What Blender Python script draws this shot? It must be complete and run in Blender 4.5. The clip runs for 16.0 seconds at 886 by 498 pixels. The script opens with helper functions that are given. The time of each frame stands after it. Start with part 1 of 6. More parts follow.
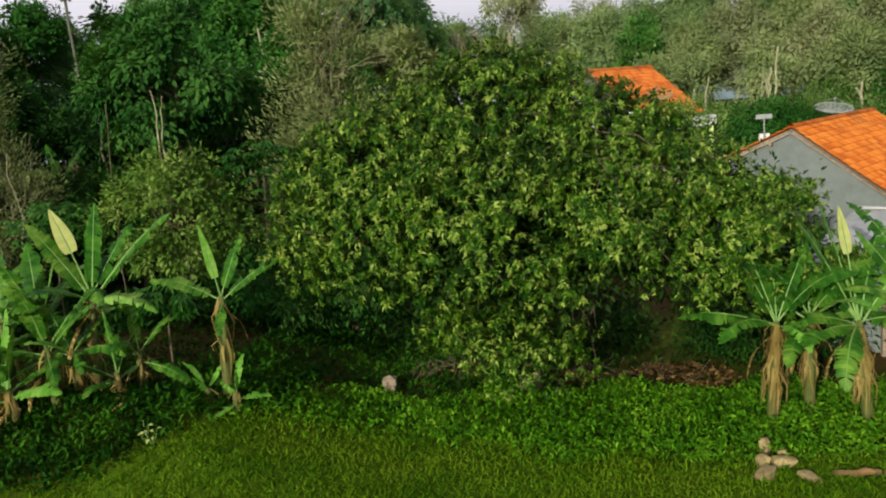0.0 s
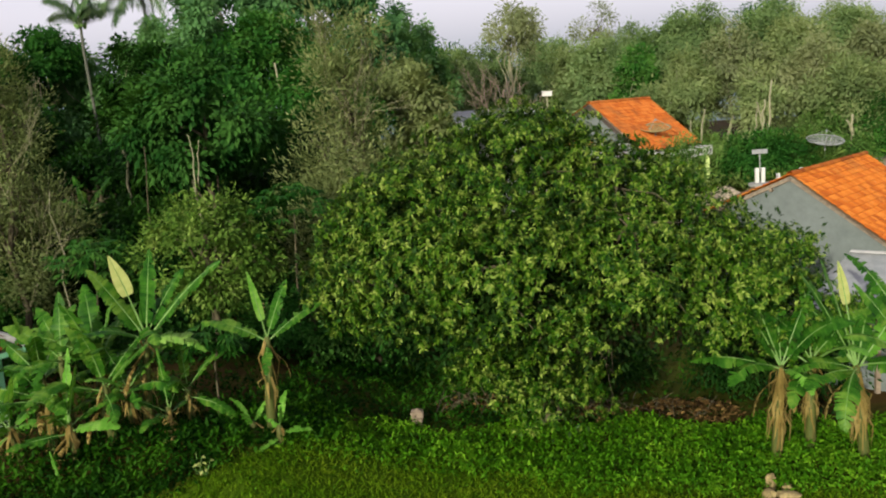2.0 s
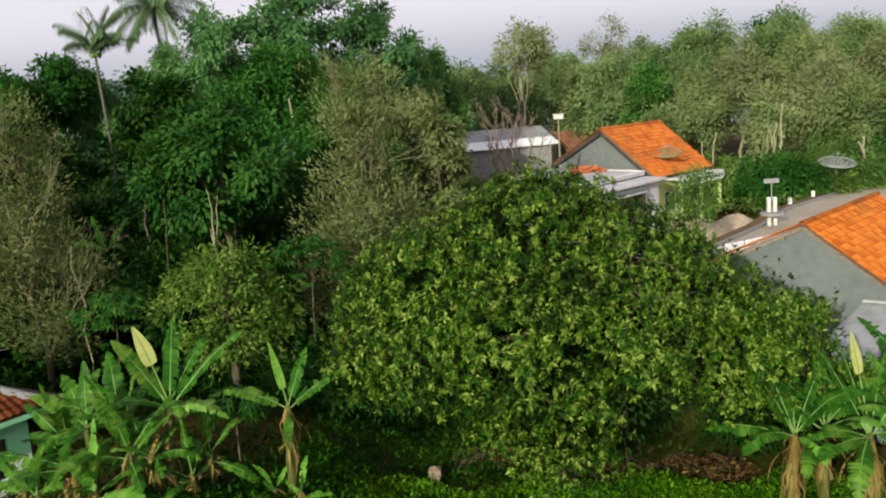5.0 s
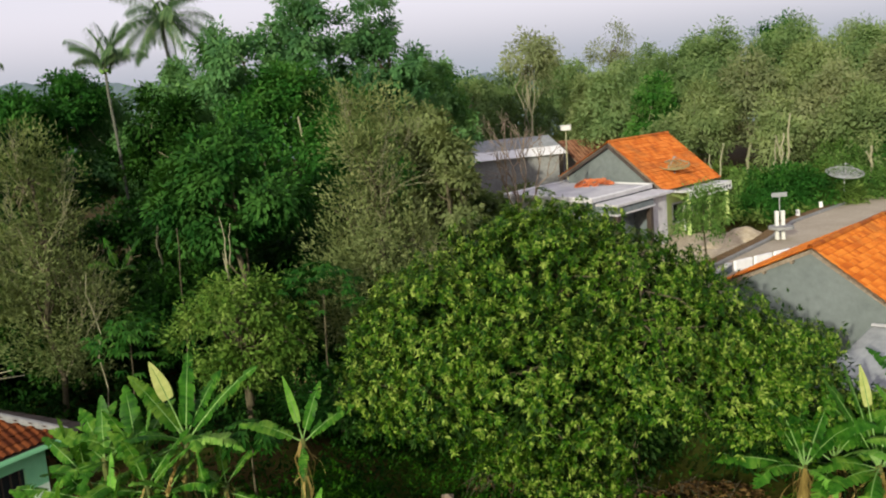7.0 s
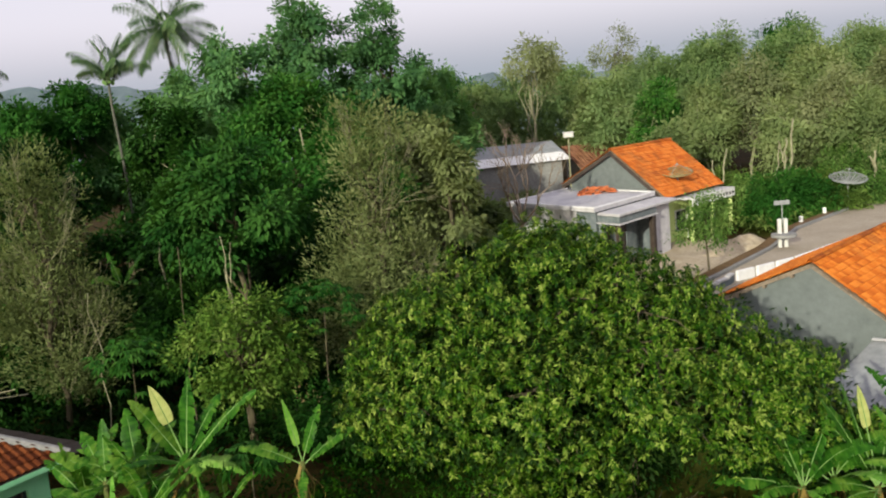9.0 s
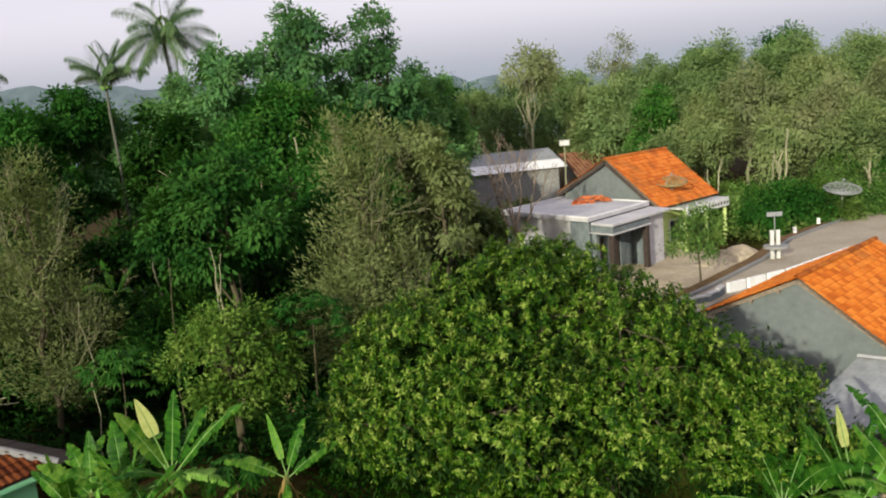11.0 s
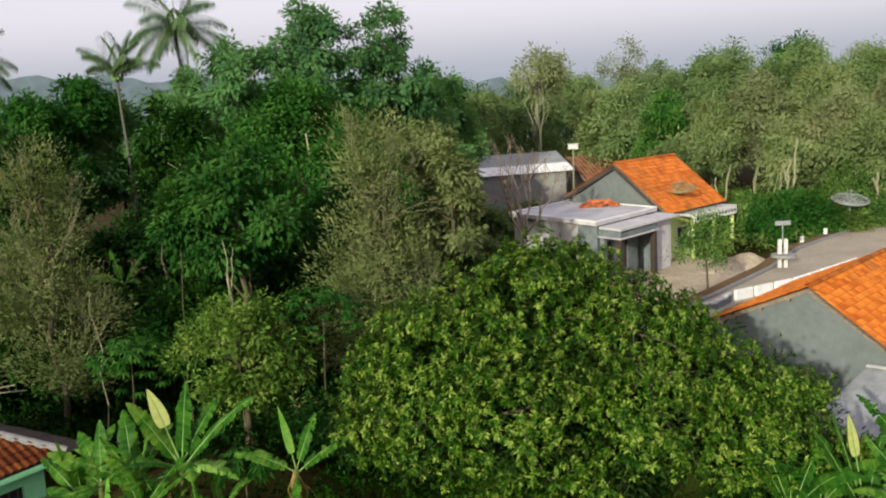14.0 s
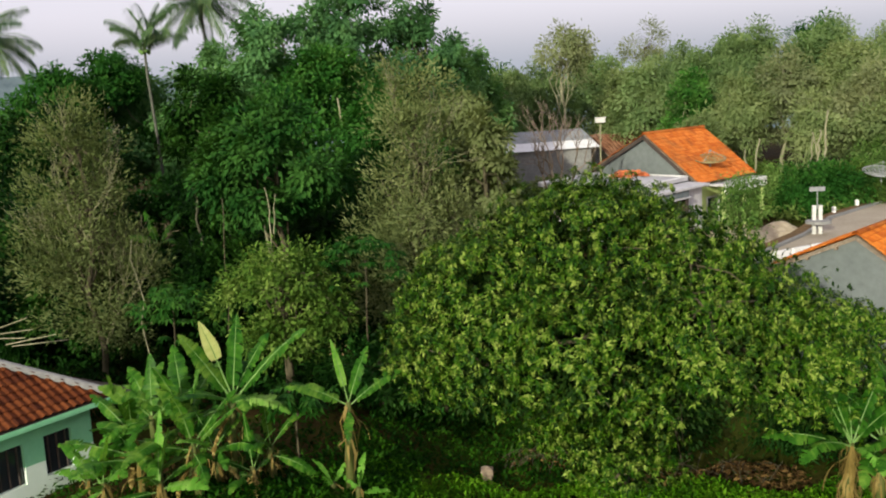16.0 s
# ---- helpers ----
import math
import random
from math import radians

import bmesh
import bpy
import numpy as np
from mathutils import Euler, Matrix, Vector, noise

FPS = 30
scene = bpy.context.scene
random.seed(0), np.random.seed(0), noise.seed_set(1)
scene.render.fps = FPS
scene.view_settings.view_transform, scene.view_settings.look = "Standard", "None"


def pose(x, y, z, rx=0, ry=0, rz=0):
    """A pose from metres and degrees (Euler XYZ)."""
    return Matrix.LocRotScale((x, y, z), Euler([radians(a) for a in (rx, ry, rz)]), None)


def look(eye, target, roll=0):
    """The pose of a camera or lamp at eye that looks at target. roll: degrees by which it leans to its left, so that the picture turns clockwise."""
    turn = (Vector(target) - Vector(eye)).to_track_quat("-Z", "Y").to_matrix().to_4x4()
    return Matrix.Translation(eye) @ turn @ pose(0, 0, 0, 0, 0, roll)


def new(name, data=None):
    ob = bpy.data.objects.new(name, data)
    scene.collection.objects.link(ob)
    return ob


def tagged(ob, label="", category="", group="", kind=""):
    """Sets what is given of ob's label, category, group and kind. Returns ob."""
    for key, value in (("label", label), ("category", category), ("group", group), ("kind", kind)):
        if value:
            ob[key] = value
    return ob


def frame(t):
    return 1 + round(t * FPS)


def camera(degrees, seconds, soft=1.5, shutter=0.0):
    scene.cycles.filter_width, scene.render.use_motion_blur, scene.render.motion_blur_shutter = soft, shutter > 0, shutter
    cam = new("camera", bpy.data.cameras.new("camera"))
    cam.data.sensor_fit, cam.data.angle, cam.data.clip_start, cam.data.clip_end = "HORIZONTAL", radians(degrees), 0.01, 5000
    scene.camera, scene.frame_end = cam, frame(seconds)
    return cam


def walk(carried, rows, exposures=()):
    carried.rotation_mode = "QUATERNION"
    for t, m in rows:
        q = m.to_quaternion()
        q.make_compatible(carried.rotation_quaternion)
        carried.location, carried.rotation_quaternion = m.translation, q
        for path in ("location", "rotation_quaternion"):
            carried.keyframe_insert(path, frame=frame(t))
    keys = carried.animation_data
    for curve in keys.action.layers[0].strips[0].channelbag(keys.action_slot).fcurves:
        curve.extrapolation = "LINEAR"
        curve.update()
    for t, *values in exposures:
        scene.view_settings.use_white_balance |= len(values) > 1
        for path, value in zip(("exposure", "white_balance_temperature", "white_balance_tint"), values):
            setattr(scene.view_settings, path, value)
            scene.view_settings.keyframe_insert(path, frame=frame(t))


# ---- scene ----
cam = camera(49.7, 16.0, soft=2.05)
PATH = [
    (0, (0.929, 2.951, 7.421), (0.815, 4.919, 7.085), -4.2),
    (0.5, (0.571, 1.553, 7.81), (0.491, 3.526, 7.492), -3.9),
    (1, (0.396, 1.488, 8.096), (0.312, 3.461, 7.78), -3.6),
    (1.5, (0.231, 1.46, 8.326), (0.145, 3.433, 8.013), -3.6),
    (2, (0.108, 1.431, 8.529), (0.02, 3.404, 8.215), -3.6),
    (2.5, (-0.057, 1.417, 8.734), (-0.151, 3.39, 8.418), -3.6),
    (3, (-0.206, 1.399, 8.972), (-0.305, 3.371, 8.656), -3.7),
    (3.5, (-0.228, 1.401, 9.216), (-0.334, 3.373, 8.9), -3.8),
    (4, (-0.086, 1.388, 9.506), (-0.192, 3.36, 9.192), -4.0),
    (6.5, (0.108, 1.223, 10.946), (-0.011, 3.195, 10.63), -4.3),
    (7, (0.018, 1.202, 11.033), (-0.106, 3.173, 10.718), -4.5),
    (7.5, (-0.12, 1.19, 11.097), (-0.25, 3.161, 10.782), -4.6),
    (8, (-0.138, 1.178, 11.225), (-0.274, 3.148, 10.91), -4.6),
    (8.5, (0.051, 1.202, 11.418), (-0.086, 3.172, 11.104), -4.9),
    (9, (0.272, 1.239, 11.546), (0.134, 3.209, 11.232), -5.0),
    (11.5, (0.728, 1.106, 12.002), (0.587, 3.077, 11.693), -4.3),
    (12, (0.738, 1.098, 12.123), (0.597, 3.069, 11.815), -4.0),
    (12.5, (0.769, 1.094, 12.191), (0.627, 3.065, 11.881), -3.7),
    (13, (0.727, 1.113, 12.184), (0.586, 3.085, 11.877), -3.4),
    (13.5, (0.626, 1.104, 12.086), (0.487, 3.075, 11.779), -3.3),
    (14, (0.352, 1.06, 11.879), (0.21, 3.031, 11.57), -3.0),
    (14.5, (0.052, 0.995, 11.606), (-0.095, 2.965, 11.299), -2.9),
    (15, (-0.239, 0.991, 11.286), (-0.389, 2.961, 10.977), -3.0),
    (15.5, (-0.51, 0.98, 10.886), (-0.668, 2.949, 10.573), -2.9),
    (16, (-0.695, 0.954, 10.363), (-0.862, 2.922, 10.05), -3.1),
]
walk(cam, [(t, look(eye, target, roll)) for t, eye, target, roll in PATH], exposures=[(0, 0.0), (16, 0.0)])

# ---- sky and sun ----
SUN_TO = Vector((-0.35, -0.91, 0.255)).normalized()
world = bpy.data.worlds.new("hazy_sky")
scene.world = world
world.use_nodes = True
wn, wl = world.node_tree.nodes, world.node_tree.links
wn.clear()
sky = wn.new("ShaderNodeTexSky")
sky.sky_type = 'NISHITA'
sky.sun_disc = False
sky.sun_elevation = math.asin(SUN_TO.z)
sky.sun_rotation = math.atan2(SUN_TO.x, SUN_TO.y)
sky.air_density, sky.dust_density, sky.ozone_density = 1.0, 4.0, 1.0
bg_sky = wn.new("ShaderNodeBackground")
bg_sky.inputs["Strength"].default_value = 0.04
bg_veil = wn.new("ShaderNodeBackground")
bg_veil.inputs["Color"].default_value = (0.84, 0.785, 0.89, 1)
bg_veil.inputs["Strength"].default_value = 0.88
both = wn.new("ShaderNodeAddShader")
wout = wn.new("ShaderNodeOutputWorld")
wl.new(sky.outputs[0], bg_sky.inputs["Color"])
wl.new(bg_sky.outputs[0], both.inputs[0])
wl.new(bg_veil.outputs[0], both.inputs[1])
wl.new(both.outputs[0], wout.inputs["Surface"])
sun_data = bpy.data.lights.new("sun", 'SUN')
sun_data.energy, sun_data.angle, sun_data.color = 5.4, radians(1.0), (0.98, 0.94, 0.75)
sun = new("sun", sun_data)
sun.matrix_world = look(SUN_TO * 60, (0, 0, 0))


# ---- materials ----
def material(name, rough=0.8, metal=0.0):
    m = bpy.data.materials.new(name)
    m.use_nodes = True
    nt = m.node_tree
    p = nt.nodes["Principled BSDF"]
    p.inputs["Roughness"].default_value = rough
    p.inputs["Metallic"].default_value = metal
    return m, nt, p


def ramp(nt, fac, stops):
    r = nt.nodes.new("ShaderNodeValToRGB")
    e = r.color_ramp.elements
    while len(e) < len(stops):
        e.new(0.5)
    for k, (at, c) in zip(e, stops):
        k.position, k.color = at, (*c, 1)
    nt.links.new(fac, r.inputs["Fac"])
    return r.outputs["Color"]


def noise_tex(nt, scale, detail=4.0, rough=0.6, stretch=None, coord="Object"):
    co = nt.nodes.new("ShaderNodeTexCoord")
    n = nt.nodes.new("ShaderNodeTexNoise")
    n.inputs["Scale"].default_value, n.inputs["Detail"].default_value, n.inputs["Roughness"].default_value = scale, detail, rough
    src = co.outputs[coord]
    if stretch:
        mp = nt.nodes.new("ShaderNodeMapping")
        mp.inputs["Scale"].default_value = stretch
        nt.links.new(src, mp.inputs["Vector"])
        src = mp.outputs[0]
    nt.links.new(src, n.inputs["Vector"])
    return n.outputs["Fac"]


def mix(nt, fac, a, b, mode='MIX'):
    n = nt.nodes.new("ShaderNodeMix")
    n.data_type, n.blend_type = 'RGBA', mode
    for slot, v in ((0, fac), (6, a), (7, b)):
        if isinstance(v, (int, float)):
            n.inputs[slot].default_value = v
        elif isinstance(v, tuple):
            n.inputs[slot].default_value = (*v, 1)
        else:
            nt.links.new(v, n.inputs[slot])
    return n.outputs[2]


def bump(nt, p, height, strength=0.4, dist=0.02):
    b = nt.nodes.new("ShaderNodeBump")
    b.inputs["Strength"].default_value, b.inputs["Distance"].default_value = strength, dist
    nt.links.new(height, b.inputs["Height"])
    nt.links.new(b.outputs[0], p.inputs["Normal"])


def surface(name, stops, fine=8.0, broad=0.7, rough=0.85, bumpy=0.4, dist=0.02, stain=(0.6, 0.6, 0.6), stain_amount=0.5, stretch=None):
    """A matt surface: fine grain by the colour stops, broad stains multiplied in, and relief."""
    m, nt, p = material(name, rough)
    p.inputs["Specular IOR Level"].default_value = 0.2
    f = noise_tex(nt, fine, 6, 0.65, stretch)
    c = ramp(nt, f, stops)
    s = ramp(nt, noise_tex(nt, broad, 5, 0.6, stretch), [(0.35, (0, 0, 0)), (0.7, (1, 1, 1))])
    am = nt.nodes.new("ShaderNodeMath")
    am.operation = 'MULTIPLY'
    am.inputs[1].default_value = stain_amount
    nt.links.new(s, am.inputs[0])
    c = mix(nt, am.outputs[0], c, stain, 'MULTIPLY')
    nt.links.new(c, p.inputs["Base Color"])
    bump(nt, p, f, bumpy, dist)
    return m


def leafy(name, stops, rough=0.5, through_light=0.3, patch=0.25, spread=0.6, gain=1.0, gloss=0.06):
    """Leaves: every leaf takes its own tone, clumps drift in tone over the crown, and light comes through."""
    m, nt, p = material(name, rough)
    g = nt.nodes.new("ShaderNodeNewGeometry")
    n = noise_tex(nt, patch, 3, 0.6)
    add = nt.nodes.new("ShaderNodeMath")
    add.operation = 'MULTIPLY_ADD'
    add.inputs[1].default_value, add.inputs[2].default_value = spread, -0.5 * spread - 0.1
    nt.links.new(g.outputs["Random Per Island"], add.inputs[0])
    own = nt.nodes.new("ShaderNodeObjectInfo")
    shift = nt.nodes.new("ShaderNodeMath")
    shift.operation = 'MULTIPLY_ADD'
    shift.inputs[1].default_value = 0.2
    nt.links.new(own.outputs["Random"], shift.inputs[0])
    nt.links.new(add.outputs[0], shift.inputs[2])
    tot = nt.nodes.new("ShaderNodeMath")
    tot.operation = 'MULTIPLY_ADD'
    tot.inputs[1].default_value = gain
    level = nt.nodes.new("ShaderNodeMath")
    level.operation = 'ADD'
    level.inputs[1].default_value = 0.5 - 0.5 * gain
    nt.links.new(shift.outputs[0], level.inputs[0])
    nt.links.new(n, tot.inputs[0])
    nt.links.new(level.outputs[0], tot.inputs[2])
    c = ramp(nt, tot.outputs[0], stops)
    nt.links.new(c, p.inputs["Base Color"])
    p.inputs["Specular IOR Level"].default_value = gloss
    tr = nt.nodes.new("ShaderNodeBsdfTranslucent")
    nt.links.new(mix(nt, 1.0, c, (1.0, 1.0, 0.45), 'MULTIPLY'), tr.inputs["Color"])
    ms = nt.nodes.new("ShaderNodeMixShader")
    ms.inputs[0].default_value = through_light
    nt.links.new(p.outputs[0], ms.inputs[1])
    nt.links.new(tr.outputs[0], ms.inputs[2])
    nt.links.new(ms.outputs[0], nt.nodes["Material Output"].inputs["Surface"])
    return m


def fired_clay(name, dark, mid, light):
    m, nt, p = material(name, 0.85)
    p.inputs["Specular IOR Level"].default_value = 0.15
    info = nt.nodes.new("ShaderNodeObjectInfo")
    g = nt.nodes.new("ShaderNodeNewGeometry")
    s = nt.nodes.new("ShaderNodeMath")
    s.operation = 'ADD'
    nt.links.new(info.outputs["Random"], s.inputs[0])
    nt.links.new(g.outputs["Random Per Island"], s.inputs[1])
    fr = nt.nodes.new("ShaderNodeMath")
    fr.operation = 'FRACT'
    nt.links.new(s.outputs[0], fr.inputs[0])
    c = ramp(nt, fr.outputs[0], [(0.0, dark), (0.35, mid), (0.8, light), (1.0, mid)])
    f = noise_tex(nt, 14, 6, 0.7)
    c = mix(nt, 0.55, c, ramp(nt, f, [(0.3, (0.45, 0.42, 0.4)), (0.6, (1, 1, 1))]), 'MULTIPLY')
    c = mix(nt, ramp(nt, noise_tex(nt, 0.9, 4), [(0.52, (0, 0, 0)), (0.72, (0.6, 0.6, 0.6))]), c, (0.13, 0.06, 0.025))
    nt.links.new(c, p.inputs["Base Color"])
    bump(nt, p, f, 0.3, 0.01)
    return m


M = {}
M["mango"] = leafy("mango_leaves", [(0.22, (0.007, 0.036, 0.002)), (0.47, (0.028, 0.086, 0.004)), (0.64, (0.074, 0.146, 0.009)), (0.90, (0.24, 0.32, 0.062))], 0.40, 0.20, 3.0, 0.50, 1.7, 0.10)
# darker copy of the mango green: paints the shade inside the crown
M["mango_inner"] = leafy("inner_shade_mango_leaves", [(0.2, (0.007, 0.024, 0.003)), (0.8, (0.020, 0.046, 0.006))], 0.6, 0.15)
M["banana"] = leafy("banana_leaf", [(0.2, (0.011, 0.058, 0.006)), (0.5, (0.040, 0.135, 0.012)), (0.8, (0.145, 0.265, 0.036))], 0.40, 0.34, 1.6, 0.22, 1.4)
M["banana_young"] = leafy("young_banana_leaf", [(0.2, (0.36, 0.43, 0.11)), (0.8, (0.55, 0.58, 0.22))], 0.4, 0.4, 0.6, 0.3)
M["midrib"] = surface("banana_midrib", [(0.3, (0.11, 0.23, 0.05)), (0.7, (0.20, 0.33, 0.10))], 6, 1, 0.5, 0.1)
M["banana_stem"] = surface("banana_stem", [(0.3, (0.035, 0.055, 0.010)), (0.55, (0.085, 0.105, 0.025)), (0.75, (0.17, 0.13, 0.05))], 9, 2.0, 0.6, 0.3, stretch=(1, 1, 0.2), stain=(0.35, 0.25, 0.18))
M["dry_leaf"] = leafy("dry_banana_leaf", [(0.15, (0.070, 0.048, 0.012)), (0.5, (0.185, 0.135, 0.040)), (0.85, (0.39, 0.31, 0.12))], 0.85, 0.2, 0.8, 0.8)
M["fallen_leaf"] = leafy("fallen_leaves", [(0.15, (0.034, 0.020, 0.007)), (0.5, (0.080, 0.047, 0.016)), (0.85, (0.165, 0.105, 0.038))], 0.85, 0.1, 0.8, 0.8)
M["deep"] = leafy("deep_green_leaves", [(0.25, (0.009, 0.050, 0.007)), (0.5, (0.028, 0.114, 0.016)), (0.75, (0.082, 0.205, 0.036))], 0.6, 0.38, 0.7, 0.10, 1.3)
# leaves for the dense wood: missing shade is put into these near-black greens
M["dark"] = leafy("shade_toned_leaves", [(0.25, (0.003, 0.016, 0.002)), (0.5, (0.008, 0.036, 0.004)), (0.75, (0.026, 0.078, 0.010))], 0.6, 0.2, 0.7, 0.10, 1.3)
M["olive"] = leafy("olive_leaves", [(0.25, (0.038, 0.080, 0.013)), (0.5, (0.098, 0.165, 0.032)), (0.75, (0.20, 0.28, 0.075))], 0.6, 0.28, 0.7, 0.14, 1.3)
# four far leaf sets: aerial haze put into paler greens and more translucency
M["hazed_deep"] = leafy("hazed_deep_leaves", [(0.25, (0.050, 0.135, 0.052)), (0.5, (0.098, 0.230, 0.080)), (0.75, (0.155, 0.30, 0.100))], 0.65, 0.42, 0.7, 0.08, 1.3)
M["hazed_olive"] = leafy("hazed_olive_leaves", [(0.25, (0.105, 0.160, 0.060)), (0.5, (0.195, 0.265, 0.105)), (0.75, (0.29, 0.35, 0.155))], 0.7, 0.45, 0.5, 0.06, 1.3)
M["hazed_brown"] = leafy("hazed_dry_leaves", [(0.25, (0.130, 0.165, 0.078)), (0.5, (0.215, 0.255, 0.125)), (0.75, (0.30, 0.335, 0.170))], 0.7, 0.45, 0.5, 0.06, 1.3)
M["hazed_light"] = leafy("hazed_light_leaves", [(0.25, (0.095, 0.165, 0.062)), (0.5, (0.180, 0.275, 0.108)), (0.75, (0.29, 0.375, 0.165))], 0.7, 0.45, 0.5, 0.06, 1.3)
M["brownish"] = leafy("dry_olive_leaves", [(0.25, (0.080, 0.108, 0.036)), (0.5, (0.162, 0.206, 0.078)), (0.75, (0.285, 0.33, 0.145))], 0.65, 0.40, 0.8, 0.10, 1.3)
# between dark and deep: part of the wood's shade put into the green
M["half_dark"] = leafy("shade_toned_green_leaves", [(0.25, (0.004, 0.026, 0.004)), (0.5, (0.014, 0.064, 0.010)), (0.75, (0.048, 0.135, 0.024))], 0.6, 0.3, 0.7, 0.10, 1.5)
M["bush"] = leafy("bush_leaves", [(0.25, (0.028, 0.076, 0.009)), (0.5, (0.105, 0.195, 0.029)), (0.75, (0.25, 0.35, 0.085))], 0.55, 0.32, 1.0, 0.24, 1.3)
M["light"] = leafy("light_green_leaves", [(0.25, (0.034, 0.092, 0.017)), (0.5, (0.098, 0.195, 0.040)), (0.75, (0.20, 0.31, 0.085))], 0.55, 0.28, 0.8, 0.24)
M["palm"] = leafy("palm_leaflets", [(0.15, (0.028, 0.068, 0.026)), (0.5, (0.062, 0.120, 0.048)), (0.85, (0.14, 0.19, 0.085))], 0.5, 0.25, 0.4, 0.5)
M["cassava"] = leafy("cassava_leaves", [(0.15, (0.009, 0.050, 0.006)), (0.5, (0.022, 0.090, 0.011)), (0.85, (0.055, 0.145, 0.022))], 0.5, 0.3, 0.8)
M["weed"] = leafy("weed_leaves", [(0.2, (0.018, 0.076, 0.002)), (0.5, (0.058, 0.185, 0.005)), (0.8, (0.15, 0.31, 0.015))], 0.55, 0.28, 1.0, 0.4)
# weeds under bananas and mango: the blocked sun is put into this green
M["rank"] = leafy("shade_dark_weed_leaves", [(0.25, (0.003, 0.020, 0.001)), (0.5, (0.009, 0.046, 0.0015)), (0.75, (0.032, 0.110, 0.005))], 0.6, 0.25, 1.0, 0.25, 1.4)
M["banana_light"] = leafy("light_banana_leaf", [(0.2, (0.05, 0.19, 0.015)), (0.5, (0.13, 0.33, 0.04)), (0.8, (0.27, 0.46, 0.10))], 0.4, 0.4, 1.2, 0.16, 1.2)
M["grass"] = leafy("grass_blades", [(0.25, (0.032, 0.104, 0.002)), (0.5, (0.070, 0.155, 0.003)), (0.78, (0.130, 0.205, 0.008))], 0.7, 0.25, 0.45, 0.3)
M["bark"] = surface("bark", [(0.3, (0.040, 0.034, 0.020)), (0.7, (0.115, 0.100, 0.060))], 10, 1.5, 0.9, 0.7, stretch=(1, 1, 0.25))
M["pale_bark"] = surface("pale_bark", [(0.3, (0.15, 0.145, 0.085)), (0.7, (0.34, 0.33, 0.21))], 9, 1.5, 0.85, 0.5, stretch=(1, 1, 0.3))
M["palm_bark"] = surface("palm_bark", [(0.3, (0.055, 0.062, 0.05)), (0.7, (0.125, 0.13, 0.10))], 6, 1.5, 0.9, 0.5, stretch=(1, 1, 3))
M["twig"] = surface("pale_twig_bark", [(0.3, (0.16, 0.16, 0.085)), (0.7, (0.30, 0.29, 0.17))], 9, 1.5, 0.85, 0.3)
M["concrete"] = surface("concrete", [(0.3, (0.19, 0.19, 0.185)), (0.7, (0.30, 0.30, 0.29))], 6, 0.6, 0.9, 0.2)
M["slab"] = surface("roof_slab_concrete", [(0.3, (0.43, 0.42, 0.43)), (0.7, (0.58, 0.57, 0.575))], 3, 0.5, 0.85, 0.2, stain=(0.55, 0.55, 0.6))
M["plaster"] = surface("grey_plaster", [(0.3, (0.115, 0.132, 0.132)), (0.7, (0.150, 0.170, 0.170))], 4, 0.45, 0.9, 0.12, stain=(0.72, 0.74, 0.72), stain_amount=0.6)
M["bluegrey"] = surface("raw_cement_wall", [(0.3, (0.105, 0.13, 0.14)), (0.7, (0.21, 0.235, 0.245))], 3, 0.7, 0.9, 0.2, stain=(0.5, 0.55, 0.55))
M["mint"] = surface("mint_wall_paint", [(0.3, (0.24, 0.62, 0.33)), (0.7, (0.30, 0.70, 0.39))], 3, 0.6, 0.75, 0.08, stain=(0.8, 0.85, 0.8))
# mint for the lower wall, with the sun on it put into the colour
M["sunlit_mint"] = surface("sunlit_mint_wall_paint", [(0.3, (0.74, 0.88, 0.74)), (0.7, (0.80, 0.92, 0.80))], 3, 0.6, 0.75, 0.08, stain=(0.85, 0.88, 0.82))
M["lime"] = surface("lime_wall_paint", [(0.3, (0.42, 0.52, 0.18)), (0.7, (0.52, 0.62, 0.25))], 3, 0.6, 0.75, 0.08, stain=(0.7, 0.75, 0.7))
M["white"] = surface("white_paint", [(0.3, (0.50, 0.50, 0.48)), (0.7, (0.62, 0.62, 0.60))], 5, 0.9, 0.7, 0.08, stain=(0.65, 0.62, 0.58))
M["bright"] = surface("bright_white_paint", [(0.3, (0.66, 0.66, 0.66)), (0.7, (0.78, 0.78, 0.78))], 5, 0.9, 0.7, 0.08, stain=(0.7, 0.68, 0.66))
M["zinc"] = surface("weathered_sheet", [(0.3, (0.20, 0.215, 0.225)), (0.7, (0.30, 0.315, 0.32))], 3, 0.8, 0.6, 0.1, stain=(0.55, 0.52, 0.5))
M["road"] = surface("asphalt_grey", [(0.3, (0.31, 0.265, 0.20)), (0.7, (0.43, 0.375, 0.29))], 9, 0.5, 0.9, 0.3, stain=(0.6, 0.58, 0.55))
M["sand"] = surface("sand", [(0.3, (0.34, 0.28, 0.19)), (0.7, (0.52, 0.45, 0.33))], 5, 0.9, 0.95, 0.6, 0.05, stain=(0.6, 0.55, 0.48))
M["stone"] = surface("pale_stone", [(0.3, (0.14, 0.110, 0.045)), (0.7, (0.36, 0.285, 0.14))], 7, 2, 0.9, 0.6, stain=(0.5, 0.45, 0.35))
M["rotten"] = surface("rotten_wood", [(0.3, (0.07, 0.042, 0.018)), (0.7, (0.22, 0.135, 0.055))], 8, 2, 0.9, 0.7, stretch=(0.3, 1, 1))
M["wood"] = surface("grey_timber", [(0.3, (0.16, 0.12, 0.085)), (0.7, (0.30, 0.24, 0.18))], 10, 1.5, 0.85, 0.4)
